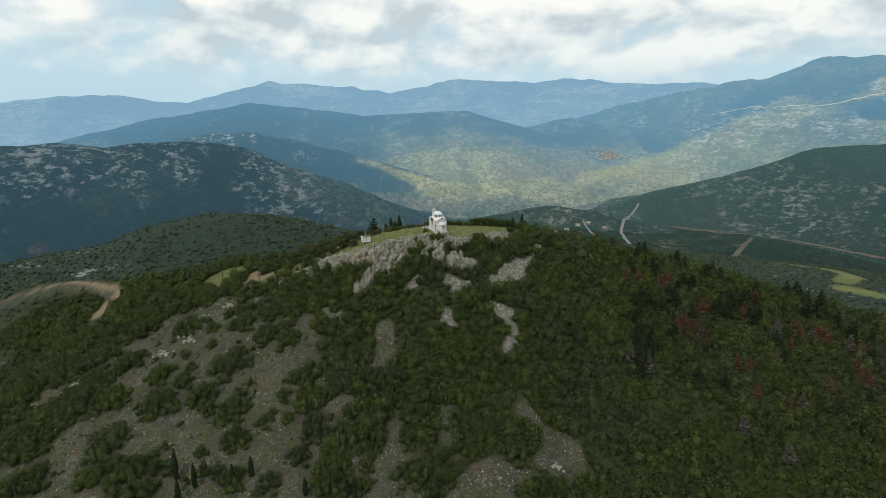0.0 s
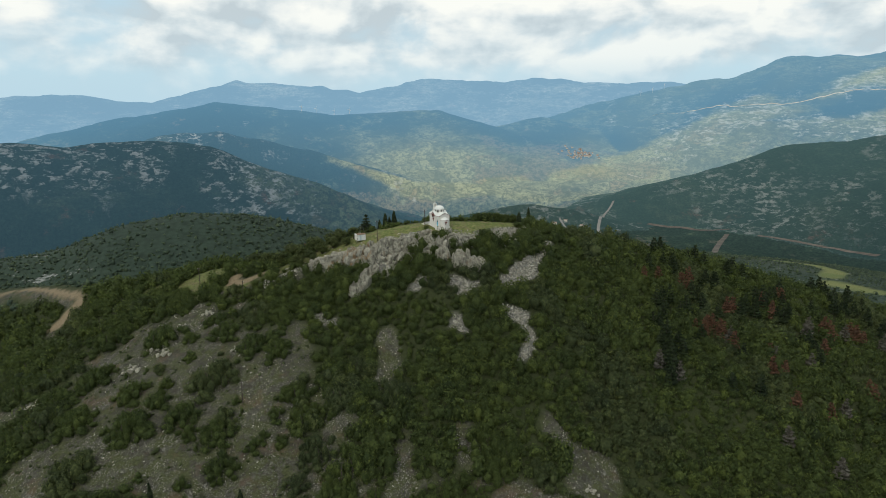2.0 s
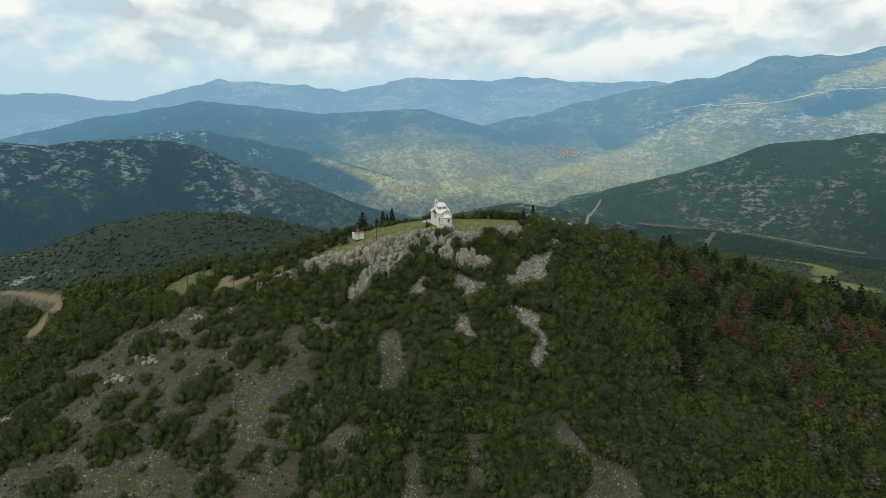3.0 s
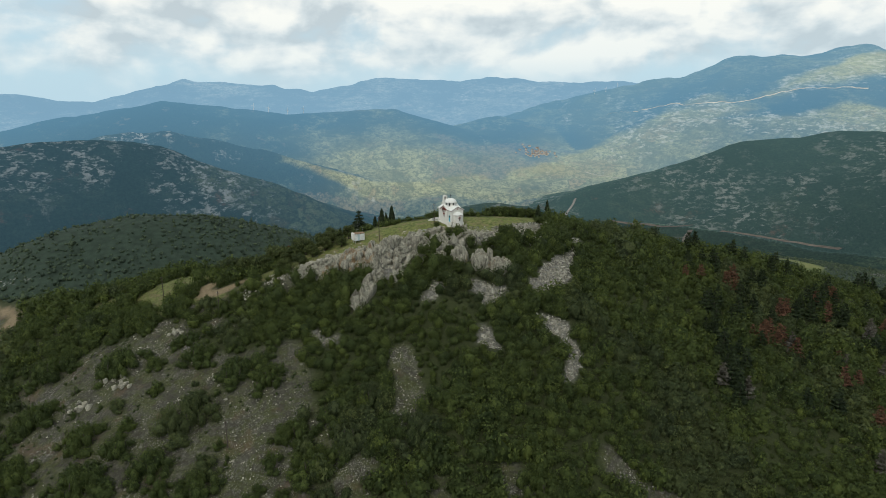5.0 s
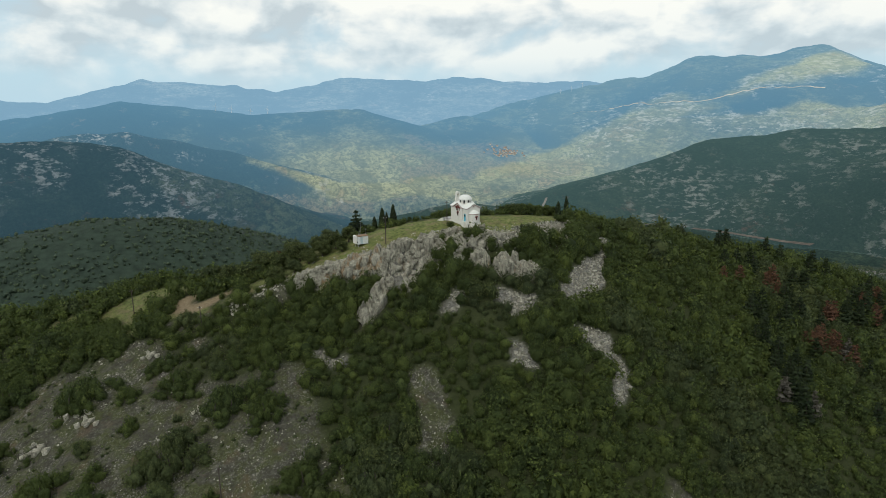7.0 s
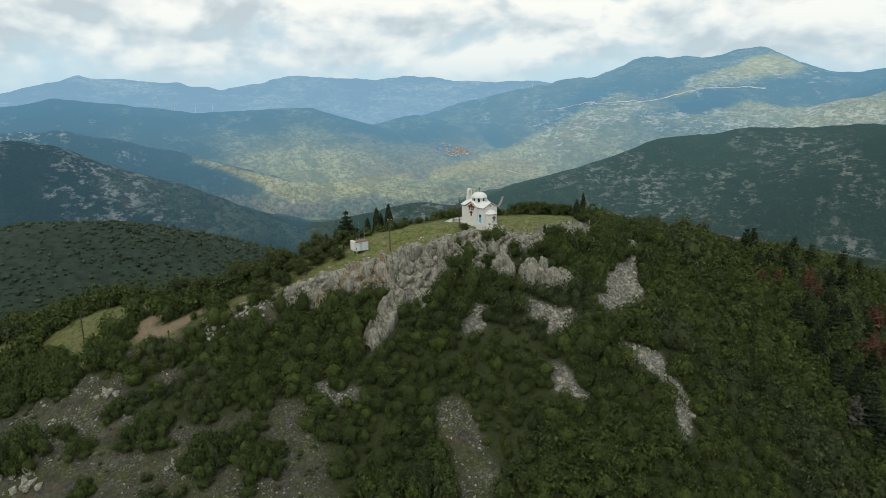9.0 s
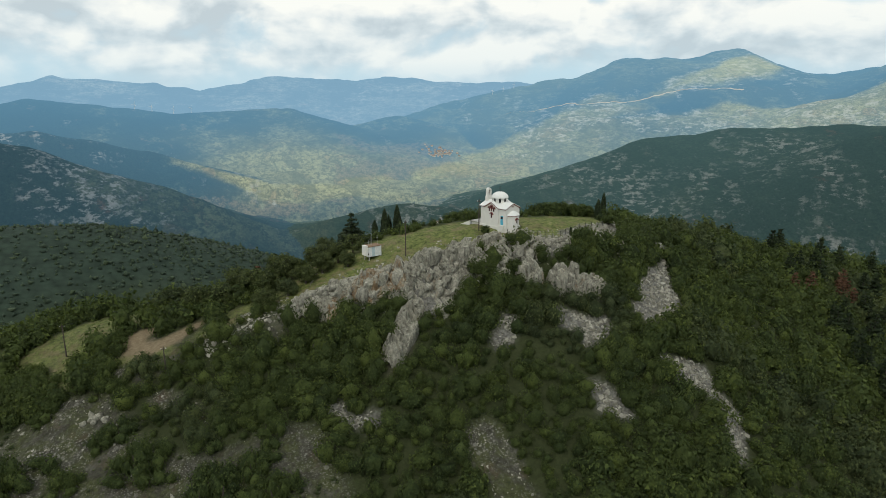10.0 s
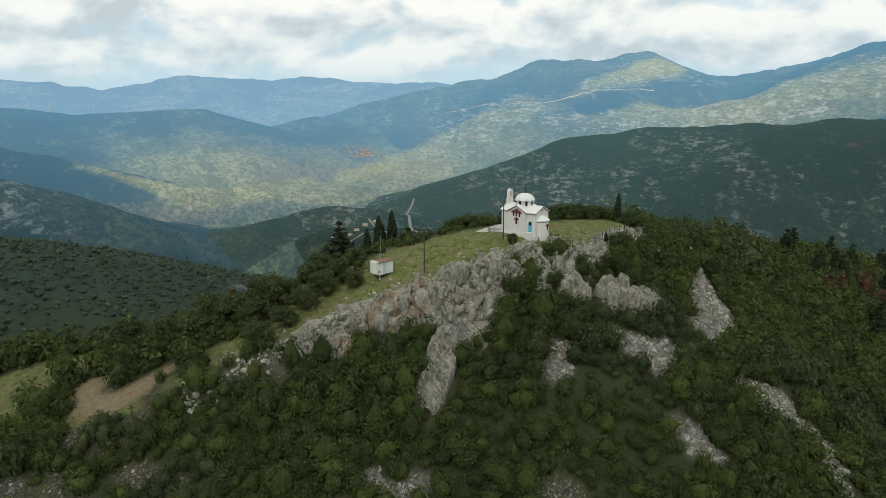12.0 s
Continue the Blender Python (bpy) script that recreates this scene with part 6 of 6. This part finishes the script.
def hut(x, y, turn):
    """A small sheet-metal equipment hut on legs."""
    z = ground_at(x, y)
    h = thing("equipment_hut", pose(x, y, z, 0, 0, turn), "small white sheet-metal equipment hut with antennas on grass", "hut")
    part("body", box(-1.5, 1.5, -1.0, 1.0, 0.45, 2.5, 0.03), M_PANEL, h)
    for k in range(4):
        part("panel", box(-1.46 + k * 0.735, -0.79 + k * 0.735, -1.04, -0.99, 0.5, 2.4, 0.01), M_PANEL_BLUE if k == 1 else M_PANEL, h, "pale blue door panel" if k == 1 else "")
    part("roof", box(-1.65, 1.65, -1.15, 1.1, 2.5, 2.62, 0.02), M_RUST, h, "rusty sheet roof")
    for px, py in ((-1.35, -0.85), (1.35, -0.85), (-1.35, 0.85), (1.35, 0.85)):
        part("leg", box(px - 0.07, px + 0.07, py - 0.07, py + 0.07, -0.7, 0.46), M_CONCRETE, h)
    bm = bmesh.new()
    bmesh.ops.create_cone(bm, cap_ends=True, segments=18, radius1=0.42, radius2=0.30, depth=0.14, matrix=pose(-1.62, -0.7, 1.15, 75, 0, -60))
    part("dish", bm, M_DARK, h, "dark round dish antenna")
    part("cabinet", box(-2.05, -1.52, -0.9, 0.7, 0.7, 2.75, 0.03), M_WHITE, h, "taller white end cabinet")
    for px, py, top in ((0.1, 0.5, 6.6), (-0.3, 0.3, 4.1), (1.3, 0.2, 4.4), (-0.5, 0.6, 3.6)):
        bm = bmesh.new()
        bmesh.ops.create_cone(bm, cap_ends=True, segments=8, radius1=0.035, radius2=0.025, depth=top - 2.4, matrix=pose(px, py, (top + 2.4) / 2))
        box(px - 0.25, px + 0.25, py - 0.015, py + 0.015, top - 0.5, top - 0.46, 0, bm)
        part("antenna", bm, M_STEEL, h, "thin metal antenna mast")
    return h


hut(-30.4, 243.4, 22)


def utility_pole(x, y, height, lean=0.0, label="tall weathered wooden utility pole on the slope"):
    z = ground_at(x, y)
    p = thing("utility_pole", pose(x, y, z, 0, lean, 0), label, "pole", "utility poles")
    bm = bmesh.new()
    bmesh.ops.create_cone(bm, cap_ends=True, segments=10, radius1=0.13, radius2=0.09, depth=height + 0.8, matrix=pose(0, 0, height / 2 - 0.4))
    part("shaft", bm, M_POLE, p)
    part("crossarm", box(-0.45, 0.45, -0.05, 0.05, height - 0.5, height - 0.4), M_POLE, p)
    for s in (-0.38, 0.38):
        bm = bmesh.new()
        bmesh.ops.create_cone(bm, cap_ends=True, segments=8, radius1=0.05, radius2=0.03, depth=0.16, matrix=pose(s, 0, height - 0.32))
        part("insulator", bm, M_PANEL, p, "pale insulator")
    return p


POLES = [(-24.4, 239.6, 7.2), (-88.5, 246.5, 6.4), (-59.4, 186.0, 6.4), (-7.9, 243.0, 6.6), (-69.1, 230.4, 6.0), (-45.2, 155.0, 6.0)]
for x, y, h in POLES:
    utility_pole(x, y, h)


def wire(a, b, sag):
    """A sagging line between two points."""
    cu = bpy.data.curves.new("wire", "CURVE")
    cu.dimensions, cu.bevel_depth, cu.bevel_resolution = "3D", 0.012, 1
    sp = cu.splines.new("POLY")
    sp.points.add(16)
    for k in range(17):
        t = k / 16
        p = Vector(a).lerp(Vector(b), t)
        sp.points[k].co = (p.x, p.y, p.z - sag * 4 * t * (1 - t), 1)
    cu.materials.append(M_DARK)
    tagged(new("wire", cu), "thin dark overhead cable between poles", "cable", "cables")


for (ax, ay, ah), (bx, by, bh) in ((POLES[0], POLES[3]), (POLES[1], POLES[0]), (POLES[2], POLES[4]), (POLES[5], POLES[2])):
    wire((ax, ay, ground_at(ax, ay) + ah - 0.3), (bx, by, ground_at(bx, by) + bh - 0.3), 0.7)


def fence():
    """Thin posts with wire along the southern rim east of the chapel."""
    f = thing("wire_fence", pose(0, 0, 0), "low wire fence with thin metal posts along the hilltop edge", "fence")
    tops = []
    for k in range(15):
        x = -3.0 + k * 1.9
        y = float(np.interp(x, [-4.5, 1, 8.4, 16, 24], [240.0, 236.6, 238, 244, 247.5]))
        z = ground_at(x, y)
        part("post", box(x - 0.035, x + 0.035, y - 0.035, y + 0.035, z - 0.3, z + 1.25), M_DARK, f)
        tops.append((x, y, z))
    for h in (0.35, 0.75, 1.15):
        bm = bmesh.new()
        for (ax, ay, az), (bx, by, bz) in zip(tops, tops[1:]):
            d = Vector((bx - ax, by - ay, bz - az))
            m = Matrix.Translation((ax, ay, az + h)) @ d.to_track_quat("X", "Z").to_matrix().to_4x4()
            bmesh.ops.create_cube(bm, size=1, matrix=m @ Matrix.Translation((d.length / 2, 0, 0)) @ Matrix.Diagonal((d.length, 0.012, 0.012, 1)))
        part("fence_wire", bm, M_STEEL, f)


fence()


def bench(x, y, turn):
    z = ground_at(x, y)
    b = thing("bench", pose(x, y, z, 0, 0, turn), "low concrete bench at the edge of the hilltop", "bench")
    part("seat", box(-0.9, 0.9, -0.25, 0.25, 0.38, 0.5, 0.02), M_CONCRETE, b)
    for s in (-0.6, 0.6):
        part("leg", box(s - 0.1, s + 0.1, -0.2, 0.2, -0.2, 0.39), M_CONCRETE, b)


bench(-11.4, 239.6, 15)


# ---- far details ----
def far_height(x, y):
    a, b = np.array([float(x)]), np.array([float(y)])
    r = math.hypot(x, y)
    near, beyond = land(a, b)[0] if r < 1060 else -9e3, distant_top(a, b)[0] if r > 990 else -9e3
    return float(max(near, beyond))


# tile red paled: distance haze is put into this colour
M_TILE = plain("hazed_roof_tile", (0.34, 0.255, 0.21), 0.9, vary=0.2, scale=0.4, bump=0)
M_PLASTER = plain("pale_plaster", (0.62, 0.56, 0.48), 0.9, vary=0.1, scale=0.3, bump=0)
M_ROAD = plain("pale_gravel_road", (0.22, 0.21, 0.19), 0.95, vary=0.15, scale=0.05, bump=0)


def house(x, y, w, d, h, turn):
    z = far_height(x, y) - 1.0
    b = thing("house", pose(x, y, z, 0, 0, turn), "small pale house with a red tiled roof", "house", "village houses")
    part("wall", box(-w / 2, w / 2, -d / 2, d / 2, -4, h), M_PLASTER, b)
    part("roof", prism(bmesh.new(), [(-w / 2 - 0.5, h - 0.1), (w / 2 + 0.5, h - 0.1), (0, h + w * 0.28)], Matrix.Translation((0, -d / 2 - 0.5, 0)), d + 1), M_TILE, b, "red tiled roof")
    for s in (-0.25, 0.25):
        part("window", box(s * w - 0.6, s * w + 0.6, -d / 2 - 0.06, -d / 2 + 0.05, h * 0.45, h * 0.75), M_GLASS, b)


rng = np.random.default_rng(5)
for k in range(60):
    a, r = radians(14.3 + rng.normal() * 0.8), 2985 + rng.normal() * 45
    house(r * math.sin(a), r * math.cos(a), rng.uniform(5, 9), rng.uniform(6, 10), rng.uniform(4, 6), rng.uniform(0, 180))
for x, y in ((172, 1134), (205, 1150), (276, 1310), (303, 1330), (240, 1240), (330, 1300), (150, 1090), (185, 1185)):
    house(x, y, rng.uniform(4.5, 7), rng.uniform(6, 9), rng.uniform(3, 4), rng.uniform(0, 180))


def turbine(az, r):
    x, y = r * math.sin(radians(az)), r * math.cos(radians(az))
    b = thing("wind_turbine", pose(x, y, far_height(x, y) - 3), "white wind turbine on a distant ridge", "turbine", "wind turbines")
    bm = bmesh.new()
    bmesh.ops.create_cone(bm, cap_ends=True, segments=8, radius1=1.1, radius2=0.7, depth=26, matrix=pose(0, 0, 13))
    part("tower", bm, M_PANEL, b)
    part("nacelle", box(-0.8, 0.8, -1.6, 1.6, 25, 26.8), M_PANEL, b)
    for k in range(3):
        bm = box(-0.45, 0.45, -2.2, -1.7, 0, 11)
        bm.transform(pose(0, 0, 26, 0, 120 * k + 20, 0))
        part("blade", bm, M_PANEL, b)


for az, r in ((19.0, 3930), (19.9, 3960), (20.8, 3980), (-9.6, 3280), (-8.4, 3280), (-6.9, 3290), (-5.6, 3300)):
    turbine(az, r)


def road_ribbon(points, width, label, material=None):
    """A pale road laid along the ground through a few points."""
    xs, ys = [], []
    for (ax, ay), (bx, by) in zip(points, points[1:]):
        n = max(2, int(math.hypot(bx - ax, by - ay) / 8))
        for q in range(n):
            xs.append(ax + (bx - ax) * q / n), ys.append(ay + (by - ay) * q / n)
    for _ in range(6):
        xs = [xs[0]] + [(a + 2 * b + c) / 4 for a, b, c in zip(xs, xs[1:], xs[2:])] + [xs[-1]]
        ys = [ys[0]] + [(a + 2 * b + c) / 4 for a, b, c in zip(ys, ys[1:], ys[2:])] + [ys[-1]]
    bm = bmesh.new()
    last = None
    for k in range(len(xs)):
        i, j = max(0, k - 1), min(len(xs) - 1, k + 1)
        dx, dy = xs[j] - xs[i], ys[j] - ys[i]
        s = width / 2 / max(1e-6, math.hypot(dx, dy))
        row = []
        for e in (-1, 0, 1):
            px, py = xs[k] - e * dy * s, ys[k] + e * dx * s
            row.append(bm.verts.new((px, py, far_height(px, py) + 0.02 * width + 0.0006 * math.hypot(px, py))))
        if last:
            for e in (0, 1):
                bm.faces.new((last[e], last[e + 1], row[e + 1], row[e]))
        last = row
    tagged(part("road", bm, material or M_ROAD), label, "road", kind="structure")


road_ribbon([(500, 1640), (488, 1617), (455, 1569), (377, 1338), (359, 1285), (329, 1155), (294, 1006), (285, 960)], 6, "pale winding road on the wooded slope")
road_ribbon([(293, 1340), (294, 1288), (267, 1126), (255, 1060)], 4.5, "pale road between groves")
M_BANK = plain("brown_earth_bank", (0.115, 0.098, 0.080), 0.95, vary=0.35, scale=0.06, bump=0)
road_ribbon([(518, 1438), (552, 1392), (585, 1352), (604, 1288), (636, 1272)], 12, "brown earth cutting at the foot of the dark hill", M_BANK)
road_ribbon([(641, 1192), (658, 1138), (674, 1078), (683, 1018), (693, 984), (700, 940)], 9, "brown earth cutting along the foot of the dark hill", M_BANK)
road_ribbon([(603, 1237), (570, 1184), (538, 1131), (470, 1005), (405, 881)], 9, "pale bare strip of earth across the low ground", M_BANK)
# road colour paled to carry the haze that lies over the land around it
M_HAZED_ROAD = plain("hazed_pale_road", (0.56, 0.54, 0.49), 0.95, vary=0.2, scale=0.02, bump=0)
road_ribbon([(1240, 3400), (1300, 3322), (1400, 3150), (1507, 2992), (1620, 2925), (1745, 2859), (1920, 2760), (2095, 2626)], 7, "pale road cutting across the high mountain slope", M_HAZED_ROAD)
road_ribbon([(840, 2560), (930, 2420), (980, 2310), (900, 2260)], 4, "pale straight road in the valley", M_HAZED_ROAD)
road_ribbon([(159, 1045), (195, 1090), (215, 1130), (270, 1230)], 3.5, "pale lane on the wooded knoll")
